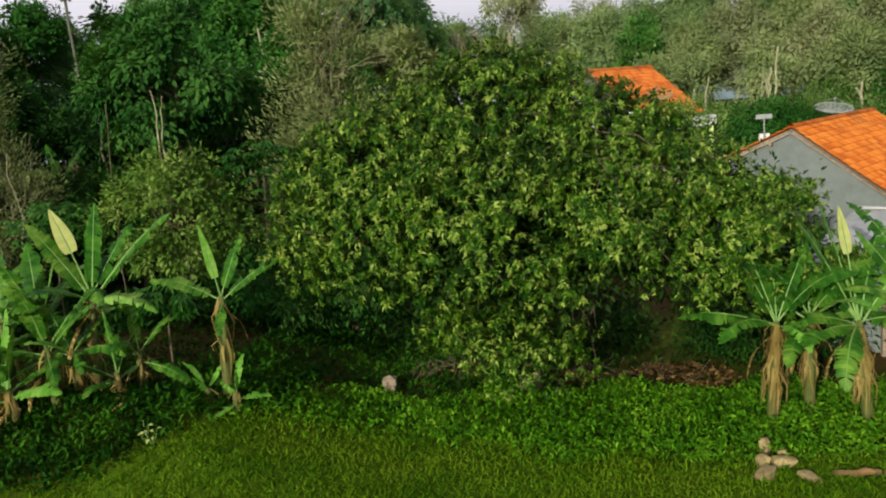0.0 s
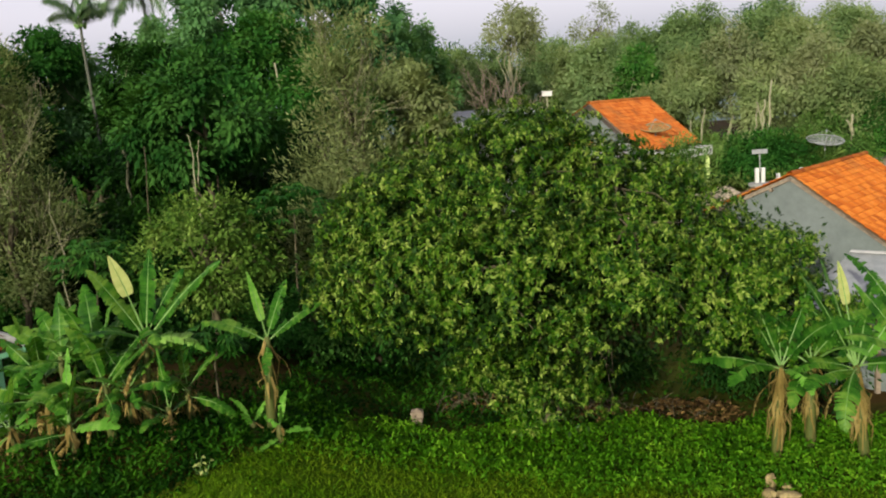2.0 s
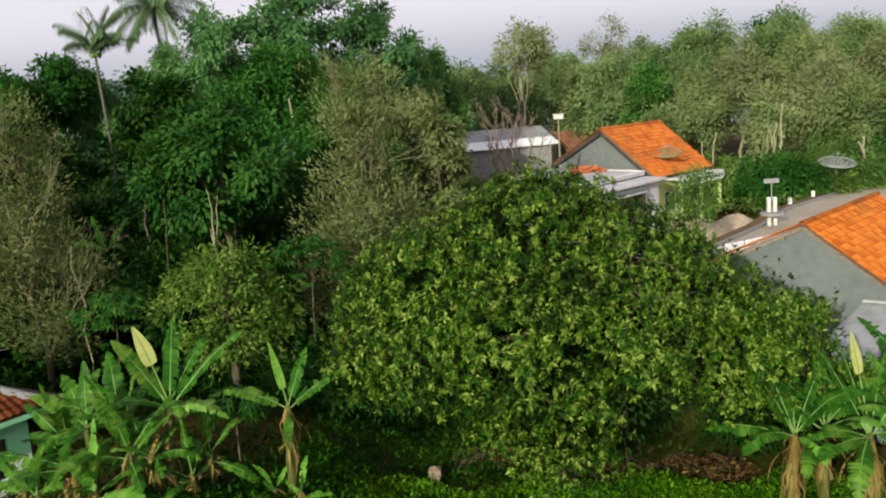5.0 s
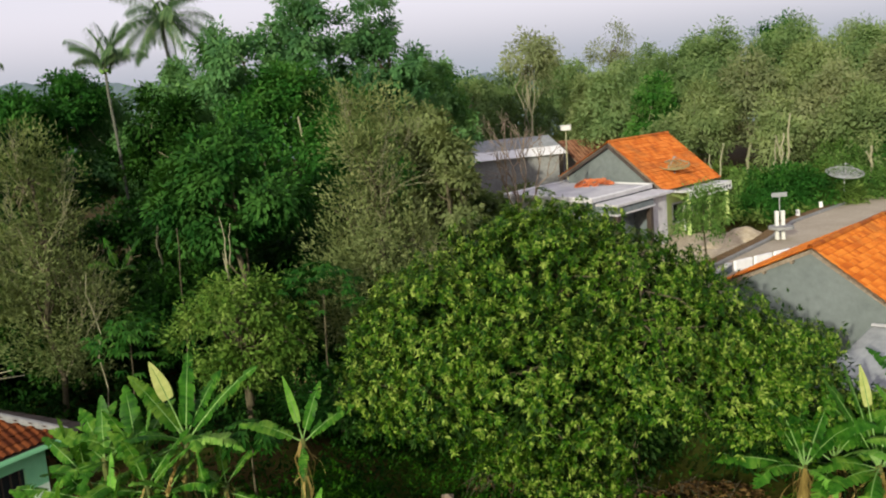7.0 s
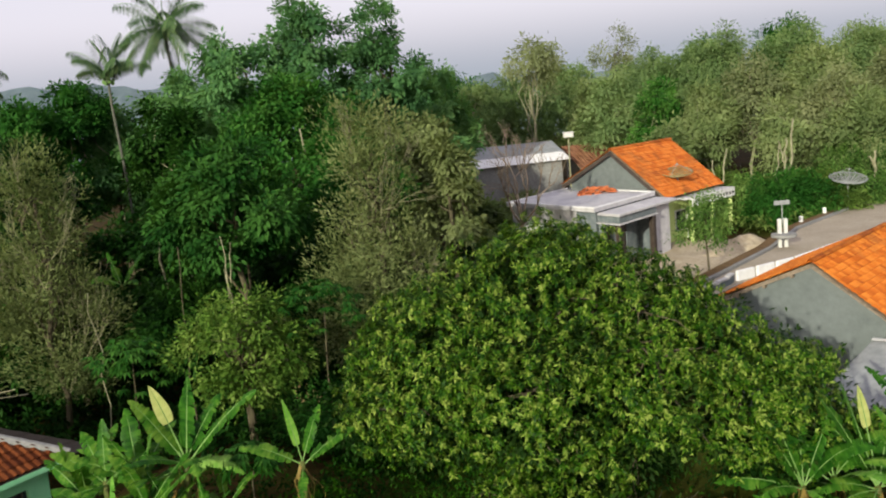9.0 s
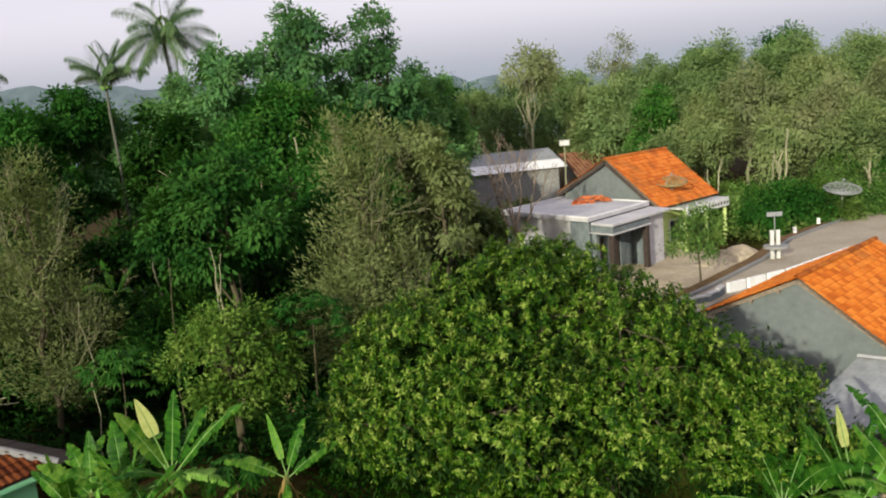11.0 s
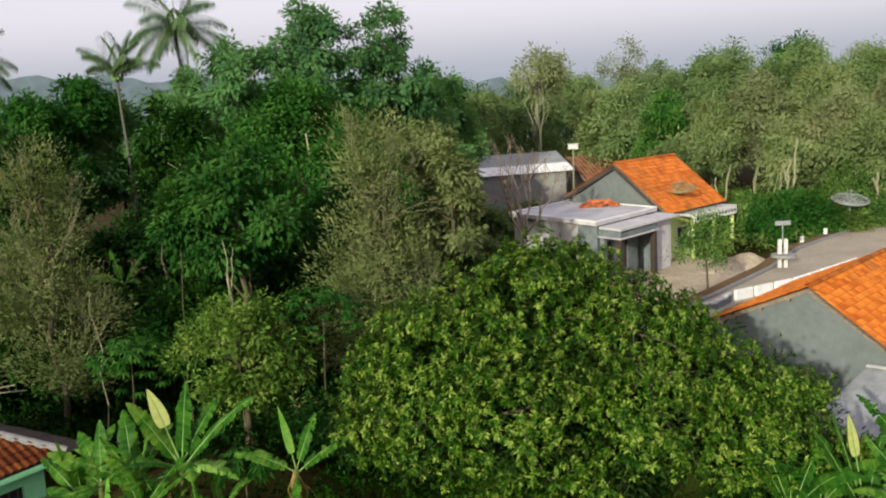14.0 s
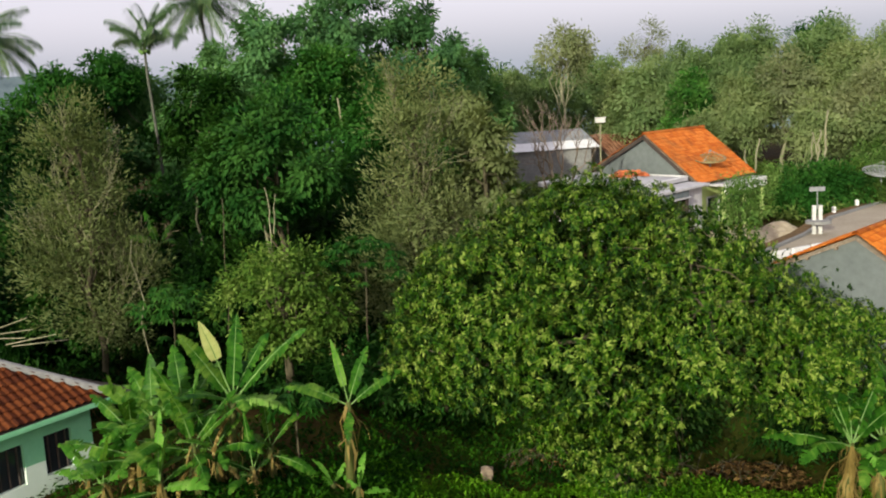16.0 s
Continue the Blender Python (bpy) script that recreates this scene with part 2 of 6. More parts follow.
M["darkwood"] = surface("dark_timber", [(0.3, (0.03, 0.024, 0.02)), (0.7, (0.08, 0.06, 0.05))], 10, 1.5, 0.6, 0.2)
M["metal"] = surface("galvanised_metal", [(0.3, (0.20, 0.22, 0.21)), (0.7, (0.30, 0.32, 0.31))], 8, 1, 0.45, 0.1)
M["tile"] = fired_clay("orange_clay_tile", (0.32, 0.075, 0.010), (0.46, 0.120, 0.014), (0.56, 0.185, 0.028))
M["tile_red"] = fired_clay("red_clay_tile", (0.055, 0.013, 0.004), (0.105, 0.026, 0.006), (0.165, 0.048, 0.013))
M["tile_far"] = fired_clay("far_clay_tile", (0.36, 0.082, 0.014), (0.48, 0.130, 0.020), (0.56, 0.175, 0.036))
M["tile_dull"] = fired_clay("dull_clay_tile", (0.15, 0.065, 0.035), (0.22, 0.10, 0.055), (0.29, 0.15, 0.085))
M["brick"] = fired_clay("stacked_clay", (0.42, 0.10, 0.04), (0.58, 0.16, 0.06), (0.66, 0.22, 0.09))
M["glass"], _nt, _p = material("dark_window_glass", 0.08)
_p.inputs["Base Color"].default_value = (0.02, 0.025, 0.03, 1)
# near-black that puts the dimness of openings into the colour
M["void"] = surface("painted_dim_interior", [(0.3, (0.012, 0.012, 0.012)), (0.7, (0.03, 0.03, 0.03))], 3, 1, 0.9, 0.0)


def ground_material():
    m, nt, p = material("garden_soil_and_turf", 0.95)
    p.inputs["Specular IOR Level"].default_value = 0.05
    f = noise_tex(nt, 5, 8, 0.7)
    soil = ramp(nt, f, [(0.3, (0.016, 0.012, 0.003)), (0.7, (0.056, 0.038, 0.011))])
    litter = ramp(nt, noise_tex(nt, 22, 4, 0.7), [(0.35, (0.036, 0.021, 0.006)), (0.75, (0.115, 0.066, 0.020))])
    soil = mix(nt, ramp(nt, noise_tex(nt, 0.55, 4), [(0.48, (0, 0, 0)), (0.66, (0.75, 0.75, 0.75))]), soil, litter)
    turf = ramp(nt, f, [(0.3, (0.026, 0.064, 0.002)), (0.7, (0.058, 0.105, 0.004))])
    lawn = nt.nodes.new("ShaderNodeAttribute")
    lawn.attribute_name = "turf"
    c = mix(nt, lawn.outputs["Fac"], mix(nt, ramp(nt, noise_tex(nt, 0.22, 4), [(0.55, (0, 0, 0)), (0.7, (0.6, 0.6, 0.6))]), soil, turf), turf)
    nt.links.new(c, p.inputs["Base Color"])
    bump(nt, p, f, 0.6, 0.05)
    return m


M["ground"] = ground_material()
# ridge colour with the distance haze already put into its blue-green
m_, nt_, p_ = material("hazed_wooded_hill", 1.0)
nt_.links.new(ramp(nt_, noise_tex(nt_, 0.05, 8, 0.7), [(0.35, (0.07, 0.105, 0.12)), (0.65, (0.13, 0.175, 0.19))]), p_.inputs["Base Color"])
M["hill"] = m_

# ---- mesh helpers ----
rng = np.random.default_rng(7)


def smooth(a, b, x):
    t = min(1.0, max(0.0, (x - a) / (b - a)))
    return t * t * (3 - 2 * t)


def gz(x, y):
    """The ground's height."""
    near = 0.05 + 1.2 * smooth(1.2, 6.5, -x) * (1 - 0.6 * smooth(9.5, 13, -x)) * smooth(17.5, 23.2, y) * (1 - 0.6 * smooth(26, 34, y))
    rise = 1.95 * smooth(33, 50, y) * smooth(-9, 3, x) + 0.9 * smooth(70, 90, y) * smooth(0, 10, x)
    road = 0.45 * smooth(0.5, 2.5, (x - 7.5) - (y - 41) * 0.95 + 1.5) * smooth(36, 42, y) * (1 - smooth(60, 80, y))
    far = -26 * smooth(130, 420, math.hypot(x, y))
    return near + rise + road + far + 0.06 * math.sin(x * 1.3 + 0.7 * y) * math.sin(y * 0.9 - x * 0.4)


def lawn_edge(x):
    """How far back the short turf reaches."""
    return np.interp(x, [-13, -9.5, -8.9, -7.4, -6.4, -5.5, -4.9, -4.1, -3, -1.8, -0.4, 0.9, 2, 3.3, 4.3, 9, 13],
                     [16.5, 19.0, 19.6, 20.0, 20.7, 21.6, 22.3, 22.8, 22.9, 23.1, 22.2, 21.9, 20.9, 21.2, 20.6, 20.2, 20.0])


class Buf:
    """Collects the faces of one mesh."""

    def __init__(self):
        self.v, self.f = [], []

    def add(self, vs, fs):
        k = len(self.v)
        self.v += [tuple(v) for v in vs]
        self.f += [tuple(k + i for i in f) for f in fs]
        return self

    def box(self, x0, x1, y0, y1, z0, z1, m=None):
        vs = [Vector((x, y, z)) for x in (x0, x1) for y in (y0, y1) for z in (z0, z1)]
        if m is not None:
            vs = [m @ v for v in vs]
        return self.add(vs, [(0, 1, 3, 2), (4, 6, 7, 5), (0, 4, 5, 1), (2, 3, 7, 6), (0, 2, 6, 4), (1, 5, 7, 3)])

    def slab(self, quad, thick):
        """A plate under four corners."""
        n = (quad[1] - quad[0]).cross(quad[3] - quad[0]).normalized() * thick
        if n.z < 0:
            n = -n
        return self.add(list(quad) + [q - n for q in quad], [(0, 1, 2, 3), (7, 6, 5, 4), (0, 4, 5, 1), (1, 5, 6, 2), (2, 6, 7, 3), (3, 7, 4, 0)])

    def tube(self, pts, radii, seg=6, cap=True):
        pts = [Vector(p) for p in pts]
        rings = []
        side = Vector((1, 0, 0))
        for i, p in enumerate(pts):
            d = (pts[min(i + 1, len(pts) - 1)] - pts[max(i - 1, 0)]).normalized()
            side = (side - d * side.dot(d))
            side = side.normalized() if side.length > 1e-4 else d.orthogonal().normalized()
            up = d.cross(side)
            rings.append([p + (side * math.cos(a) + up * math.sin(a)) * radii[i] for a in (2 * math.pi * k / seg for k in range(seg))])
        vs = [v for r in rings for v in r]
        fs = [(i * seg + k, i * seg + (k + 1) % seg, (i + 1) * seg + (k + 1) % seg, (i + 1) * seg + k) for i in range(len(pts) - 1) for k in range(seg)]
        if cap:
            fs += [tuple(range(seg))[::-1], tuple(range((len(pts) - 1) * seg, len(pts) * seg))]
        return self.add(vs, fs)

    def mesh(self, name, mat, smooth_shade=False):
        me = bpy.data.meshes.new(name)
        me.from_pydata(self.v, [], self.f)
        me.materials.append(mat)
        if smooth_shade:
            me.polygons.foreach_set("use_smooth", [True] * len(me.polygons))
        me.update()
        return me


def thing(name, label, category, at=(0, 0, 0), group="", kind=""):
    e = new(name)
    e.location = at
    e.empty_display_size = 0.2
    return tagged(e, label, category, group, kind)


def part(name, data, parent=None, label=""):
    ob = new(name, data)
    if parent is not None:
        ob.parent = parent
    return tagged(ob, label)


def bevelled(buf, name, mat, width=0.02):
    """A mesh with its hard edges rounded off."""
    bm = bmesh.new()
    for v in buf.v:
        bm.verts.new(v)
    bm.verts.ensure_lookup_table()
    for f in buf.f:
        bm.faces.new([bm.verts[i] for i in f])
    bmesh.ops.recalc_face_normals(bm, faces=bm.faces)
    bmesh.ops.bevel(bm, geom=bm.edges[:], offset=width, segments=1, affect='EDGES')
    me = bpy.data.meshes.new(name)
    bm.to_mesh(me)
    bm.free()
    me.materials.append(mat)
    return me


def unit(a):
    return a / np.maximum(np.linalg.norm(a, axis=1, keepdims=True), 1e-6)


def leaves_mesh(name, pos, way, face, length, width, mat, droop=0.25, fold=0.25, flat=False):
    """Many leaves in one mesh: each a folded, bent blade from pos along way, its upper side towards face."""
    n = len(pos)
    way = unit(way)
    side = unit(np.cross(way, face))
    up = np.cross(side, way)
    L, W = length[:, None], width[:, None]
    base = pos
    mid = pos + way * L * 0.45 + up * L * 0.03
    tip = pos + way * L - up * L * droop
    lift = up * W * fold
    if flat:
        v = np.stack([base, mid + side * W * 0.5, tip, mid - side * W * 0.5], 1).reshape(-1, 3)
        k = np.arange(n)[:, None] * 4
        idx = np.concatenate([k + [0, 1, 2], k + [0, 2, 3]], 1).reshape(-1)
        tris = 2 * n
    else:
        v = np.stack([base, mid + side * W * 0.5 + lift, mid, mid - side * W * 0.5 + lift, tip], 1).reshape(-1, 3)
        k = np.arange(n)[:, None] * 5
        idx = np.concatenate([k + [0, 1, 2], k + [0, 2, 3], k + [2, 1, 4], k + [2, 4, 3]], 1).reshape(-1)
        tris = 4 * n
    me = bpy.data.meshes.new(name)
    me.vertices.add(len(v))
    me.vertices.foreach_set("co", v.astype(np.float32).ravel())
    me.loops.add(3 * tris)
    me.loops.foreach_set("vertex_index", idx.astype(np.int32))
    me.polygons.add(tris)
    me.polygons.foreach_set("loop_start", np.arange(tris, dtype=np.int32) * 3)
    me.update(calc_edges=True)
    me.materials.append(mat)
    return me


def lobes_points(lobes, n, rnd, shell=0.25, low=-0.9):
    """Points near the outside of a heap of ellipsoids (x, y, z, rx, ry, rz), and the way outwards there."""
    lo = np.array(lobes, float)
    area = lo[:, 3] * lo[:, 5] + lo[:, 4] * lo[:, 5]
    pts, outs = [], []
    got = 0
    while got < n:
        k = rnd.choice(len(lo), size=n, p=area / area.sum())
        d = unit(rnd.normal(size=(n, 3)))
        r = 1 - shell * rnd.random(n) ** 1.6
        p = lo[k, :3] + d * lo[k, 3:] * r[:, None]
        keep = d[:, 2] > low
        for j in range(len(lo)):
            q = ((p - lo[j, :3]) / lo[j, 3:])
            keep &= (np.linalg.norm(q, axis=1) > 0.80) | (k == j)
        p, o = p[keep], unit((d / lo[k, 3:])[keep])
        pts.append(p)
        outs.append(o)
        got += len(p)
    return np.concatenate(pts)[:n], np.concatenate(outs)[:n]


def foliage(name, lobes, clumps, per, size, leaf, mat, rnd, shell=0.25, hang=0.25, low=-0.9, flat=False, ratio=0.34, bough=8, reach=0.55, order=0.4, rosette=False):
    """A crown: boughs spread over the lobes, tufts of leaves round every bough. Returns the mesh and the tuft centres."""
    nb = max(8, clumps // bough)
    bc, bo = lobes_points(lobes, nb, rnd, shell, low)
    kb = np.repeat(np.arange(nb), bough)
    off = np.clip(rnd.normal(size=(len(kb), 3)), -1.35, 1.35) * reach * np.array([0.62, 0.62, 0.36])
    off[:, 2] += 0.10 * reach - 0.25 * (off[:, 0] ** 2 + off[:, 1] ** 2) / reach
    c = bc[kb] + off
    o = unit(bo[kb] + off / reach * 0.7)
    k = np.repeat(np.arange(len(c)), per)
    n = len(k)
    if rosette:
        ray = rnd.normal(size=(n, 3))
        ray = unit(ray - o[k] * np.sum(ray * o[k], axis=1, keepdims=True))
        pos = c[k] + rnd.normal(size=(n, 3)) * size * 0.10
        away = ray * 0.9 + o[k] * (0.15 + 0.75 * rnd.random((n, 1)))
    else:
        spread = rnd.normal(size=(n, 3)) * size * 0.42
        pos = c[k] + spread
        away = unit(spread + o[k] * size * 0.55 + rnd.normal(size=(n, 3)) * size * 0.15)
    away[:, 2] -= hang
    face = o[k] * (0.7 if order > 0.3 else 1.3) + np.array([0, 0, 0.9]) + rnd.normal(size=(n, 3)) * order
    ln = leaf * (0.65 + 0.7 * rnd.random(n))
    return leaves_mesh(name, pos, away, face, ln, ln * ratio * (0.8 + 0.4 * rnd.random(n)), mat, flat=flat), c


def limb(buf, a, b, r0, r1, rnd, steps=4, wander=0.08, seg=5):
    a, b = Vector(a), Vector(b)
    ln = (b - a).length
    pts, rad = [], []
    for i in range(steps + 1):
        t = i / steps
        p = a.lerp(b, t) + Vector((0, 0, 0.12 * ln * math.sin(math.pi * t)))
        if 0 < i < steps:
            p += Vector(rnd.normal(size=3)) * ln * wander
        pts.append(p)
        rad.append(r0 + (r1 - r0) * t)
    buf.tube(pts, rad, seg)
    return pts


def branching(buf, p, d, ln, r, depth, rnd, spread=0.4, rise=0.15):
    """A bough that forks again and again into finer twigs."""
    p, d = Vector(p), Vector(d).normalized()
    bend = Vector(rnd.normal(size=3)) * 0.10 * ln
    mid, end = p + d * ln * 0.5 + bend, p + d * ln
    buf.tube([p, mid, end], [r, r * 0.85, r * 0.68], 5 if depth > 2 else 4)
    if depth:
        for k in range(2 + (rnd.random() < 0.4)):
            way = (end - mid).normalized() + Vector(rnd.normal(size=3)) * spread + Vector((0, 0, rise))
            branching(buf, end if k < 2 else mid, way, ln * rnd.uniform(0.66, 0.9), r * 0.64, depth - 1, rnd, spread, rise)


def tree(name, label, category, base, lobes, clumps, per, leaf, mat, bark, trunk_r=0.2, tuft=0.45, shell=0.35, hang=0.2, seed=1,
         limbs=10, twigs=0, flat=True, inner=0, inner_mat=None, trunk_top=None, ratio=0.34, low=-0.9, group="", bough=8, reach=0.55, fan=0, order=0.4, rosette=False):
    """A tree standing at base; lobes are given relative to it."""
    rnd = np.random.default_rng(seed)
    e = thing(name, label, category, base, group)
    me, c = foliage("crown", lobes, clumps, per, tuft, leaf, mat, rnd, shell, hang, low, flat, ratio, bough, reach, order, rosette)
    part("crown", me, e)
    lo = np.array(lobes, float)
    mid = lo[:, :3].mean(0)
    top = Vector(trunk_top) if trunk_top else Vector((mid[0] * 0.6, mid[1] * 0.6, mid[2]))
    b = Buf()
    pts = limb(b, (0, 0, -0.3), top, trunk_r, trunk_r * 0.45, rnd, 6, 0.02, 8)
    for j in range(limbs):
        t = lo[j % len(lo), :3] + (c[rnd.integers(len(c))] - lo[j % len(lo), :3]) * 0.6
        s = pts[rnd.integers(2, len(pts))]
        br = limb(b, s, t, trunk_r * 0.4, trunk_r * 0.12, rnd)
        for _ in range(max(0, twigs // max(1, limbs))):
            q = br[rnd.integers(1, len(br))]
            near = c[np.argmin(np.linalg.norm(c - np.array(q) - rnd.normal(size=3) * 0.8, axis=1))]
            limb(b, q, near, trunk_r * 0.11, 0.008, rnd, 3, 0.07, 4)
    tw = Buf()
    if fan > 20:
        for k in range(12):
            s = pts[1 + k % 5]
            turn = 2.4 * k + rnd.random()
            branching(tw, s, (math.cos(turn) * 0.5, math.sin(turn) * 0.5, 1.0), top.z * (0.155 - 0.014 * (k % 5)), trunk_r * 0.24, 4, rnd, 0.22, 0.22)
    else:
        for _ in range(fan):
            s = pts[rnd.integers(2, len(pts) - 1)]
            up = c[(c[:, 2] > s.z + 0.8)]
            if len(up):
                limb(tw, s, up[rnd.integers(len(up))], trunk_r * 0.15, 0.008, rnd, 5, 0.05, 4)
    # fanned dry trees: shade below the crown is put into darker trunk bark
    part("trunk", b.mesh("trunk", M["bark"] if fan > 20 else bark, True), e)
    if tw.v:
        part("branchwork", tw.mesh("branchwork", M["twig"] if fan > 20 else bark, True), e)
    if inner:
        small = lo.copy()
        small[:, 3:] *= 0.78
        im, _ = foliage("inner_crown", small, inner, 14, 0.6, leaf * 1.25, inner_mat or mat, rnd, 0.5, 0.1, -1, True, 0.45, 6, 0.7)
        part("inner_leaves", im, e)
    return e

# ---- ground, road, distance ----
def build_ground():
    def steps(lo, hi, fine_lo, fine_hi, fine):
        s = list(np.arange(fine_lo, fine_hi, fine))
        a, d = fine_hi, fine
        while a < hi:
            s.append(a)
            d *= 1.25
            a += d
        a, d = fine_lo - fine, fine
        while a > lo:
            s.insert(0, a)
            d *= 1.25
            a -= d
        return s
    xs, ys = steps(-2600, 2600, -30, 36, 0.8), steps(-2600, 2600, 0, 84, 0.8)
    b = Buf()
    b.v = [(x, y, gz(x, y)) for y in ys for x in xs]
    w = len(xs)
    b.f = [(j * w + i, j * w + i + 1, (j + 1) * w + i + 1, (j + 1) * w + i) for j in range(len(ys) - 1) for i in range(w - 1)]
    me = b.mesh("ground", M["ground"], True)
    turf = me.attributes.new("turf", 'FLOAT', 'POINT')
    turf.data.foreach_set("value", [max(smooth(-0.5, 0.5, lawn_edge(x) + 0.3 - y), 0.4 * smooth(24.4, 25.6, y) * smooth(33, 31, y) * smooth(-4.5, -2.5, x) * smooth(9, 6, x)) for x, y, _ in b.v])
    return tagged(new("ground", me), "sloping garden ground of dark soil and turf", "ground", kind="structure")


build_ground()


def hill(name, r, a0, a1, tops, label):
    """A far wooded ridge along part of the horizon."""
    rnd = np.random.default_rng(int(r))
    b = Buf()
    n = 160
    rows = 5
    for i in range(n + 1):
        t = i / n
        a = radians(a0 + (a1 - a0) * t)
        k = t * (len(tops) - 1)
        j = min(int(k), len(tops) - 2)
        h = tops[j] + (tops[j + 1] - tops[j]) * smooth(0, 1, k - j)
        for s in range(rows):
            q = s / (rows - 1)
            rr = r + 120 * q
            z = -30 + (h + 30) * q ** 0.7 + (rnd.random() - 0.5) * 8 * q
            b.v.append((rr * math.sin(a), rr * math.cos(a), z))
    b.f = [(i * rows + s, (i + 1) * rows + s, (i + 1) * rows + s + 1, i * rows + s + 1) for i in range(n) for s in range(rows - 1)]
    return tagged(new(name, b.mesh(name, M["hill"], True)), label, "hill", kind="structure")


hill("backdrop", 700, -70, 60, [30, 40, 46, 50, 42, 34, 24, 20, 26, 30, 26, 20], "wooded ridge in the distance, haze painted in as blue-green")


def far_haze():
    """A glowing sheet that paints the pale valley haze and far mountains, fading upwards into the sky."""
    m = bpy.data.materials.new("painted_valley_haze")
    m.use_nodes = True
    nt = m.node_tree
    nt.nodes.clear()
    co = nt.nodes.new("ShaderNodeTexCoord")
    sp = nt.nodes.new("ShaderNodeSeparateXYZ")
    nt.links.new(co.outputs["Object"], sp.inputs[0])
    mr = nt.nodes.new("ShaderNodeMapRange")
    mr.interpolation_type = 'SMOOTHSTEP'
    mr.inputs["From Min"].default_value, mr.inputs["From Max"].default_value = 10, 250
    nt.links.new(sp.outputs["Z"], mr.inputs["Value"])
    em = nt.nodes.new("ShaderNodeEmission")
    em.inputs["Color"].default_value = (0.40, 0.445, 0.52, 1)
    tr = nt.nodes.new("ShaderNodeBsdfTransparent")
    ms = nt.nodes.new("ShaderNodeMixShader")
    out = nt.nodes.new("ShaderNodeOutputMaterial")
    nt.links.new(mr.outputs[0], ms.inputs[0])
    nt.links.new(em.outputs[0], ms.inputs[1])
    nt.links.new(tr.outputs[0], ms.inputs[2])
    nt.links.new(ms.outputs[0], out.inputs["Surface"])
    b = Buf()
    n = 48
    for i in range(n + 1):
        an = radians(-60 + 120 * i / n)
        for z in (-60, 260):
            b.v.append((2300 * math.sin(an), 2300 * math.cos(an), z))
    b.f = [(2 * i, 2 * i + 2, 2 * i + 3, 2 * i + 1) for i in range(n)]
    tagged(new("backdrop", b.mesh("backdrop", m)), "glowing sheet painted as pale blue valley haze fading into the sky", "haze", kind="structure")


far_haze()

# the village road behind the houses, and its edges
ROAD_BACK = [(5.4, 38.3), (9.4, 43.5), (13.5, 49.5), (16.4, 54.9), (20.6, 60.0), (25.0, 64.8), (39.0, 78.0)]
ROAD_FRONT = [(6.6, 37.6), (10.2, 42.2), (13.3, 43.9), (17.7, 48.4), (22.5, 53.0), (27.0, 58.0), (42.0, 71.0)]


def shifted(line, off):
    """An edge line moved sideways, to its left for a positive distance."""
    out = []
    for i, p in enumerate(line):
        d = (Vector(line[min(i + 1, len(line) - 1)]) - Vector(line[max(0, i - 1)])).normalized()
        out.append((p[0] - d.y * off, p[1] + d.x * off))
    return out


def road_strip(name, line0, line1, z, thick, mat, label, category):
    b = Buf()
    for i in range(len(line0) - 1):
        b.slab([Vector((*q, z)) for q in (line0[i], line0[i + 1], line1[i + 1], line1[i])], thick)
    return tagged(new(name, b.mesh(name, mat)), label, category, kind="structure")


road_strip("road", ROAD_FRONT, ROAD_BACK, 2.60, 0.6, M["road"], "worn grey village road climbing past the houses", "road")
road_strip("kerb", shifted(ROAD_BACK, 0.02), shifted(ROAD_BACK, 0.22), 2.72, 0.9, M["concrete"], "dark concrete kerb along the road", "kerb")
road_strip("road_bank", shifted(ROAD_BACK, 0.24), shifted(ROAD_BACK, 0.9), 2.66, 0.8, M["rotten"], "earth bank along the far road edge", "bank")




# ---- roofs and houses ----
def tile_mesh(mat, w=0.25, l=0.33):
    """One S-shaped clay roof tile, lying along +y, its upper side towards +z."""
    b = Buf()
    n = 6
    prof = [(-w / 2 + w * i / n, 0.028 * math.sin(2 * math.pi * i / n) + 0.02) for i in range(n + 1)]
    for y, dz in ((0, 0.03), (l, 0.0)):
        b.v += [(x, y, z + dz) for x, z in prof]
    b.v += [(x, 0, z + 0.005) for x, z in prof]
    k = n + 1
    for i in range(n):
        b.f.append((i, i + 1, k + i + 1, k + i))
        b.f.append((2 * k + i, 2 * k + i + 1, i + 1, i))
    return b.mesh("tile", mat)


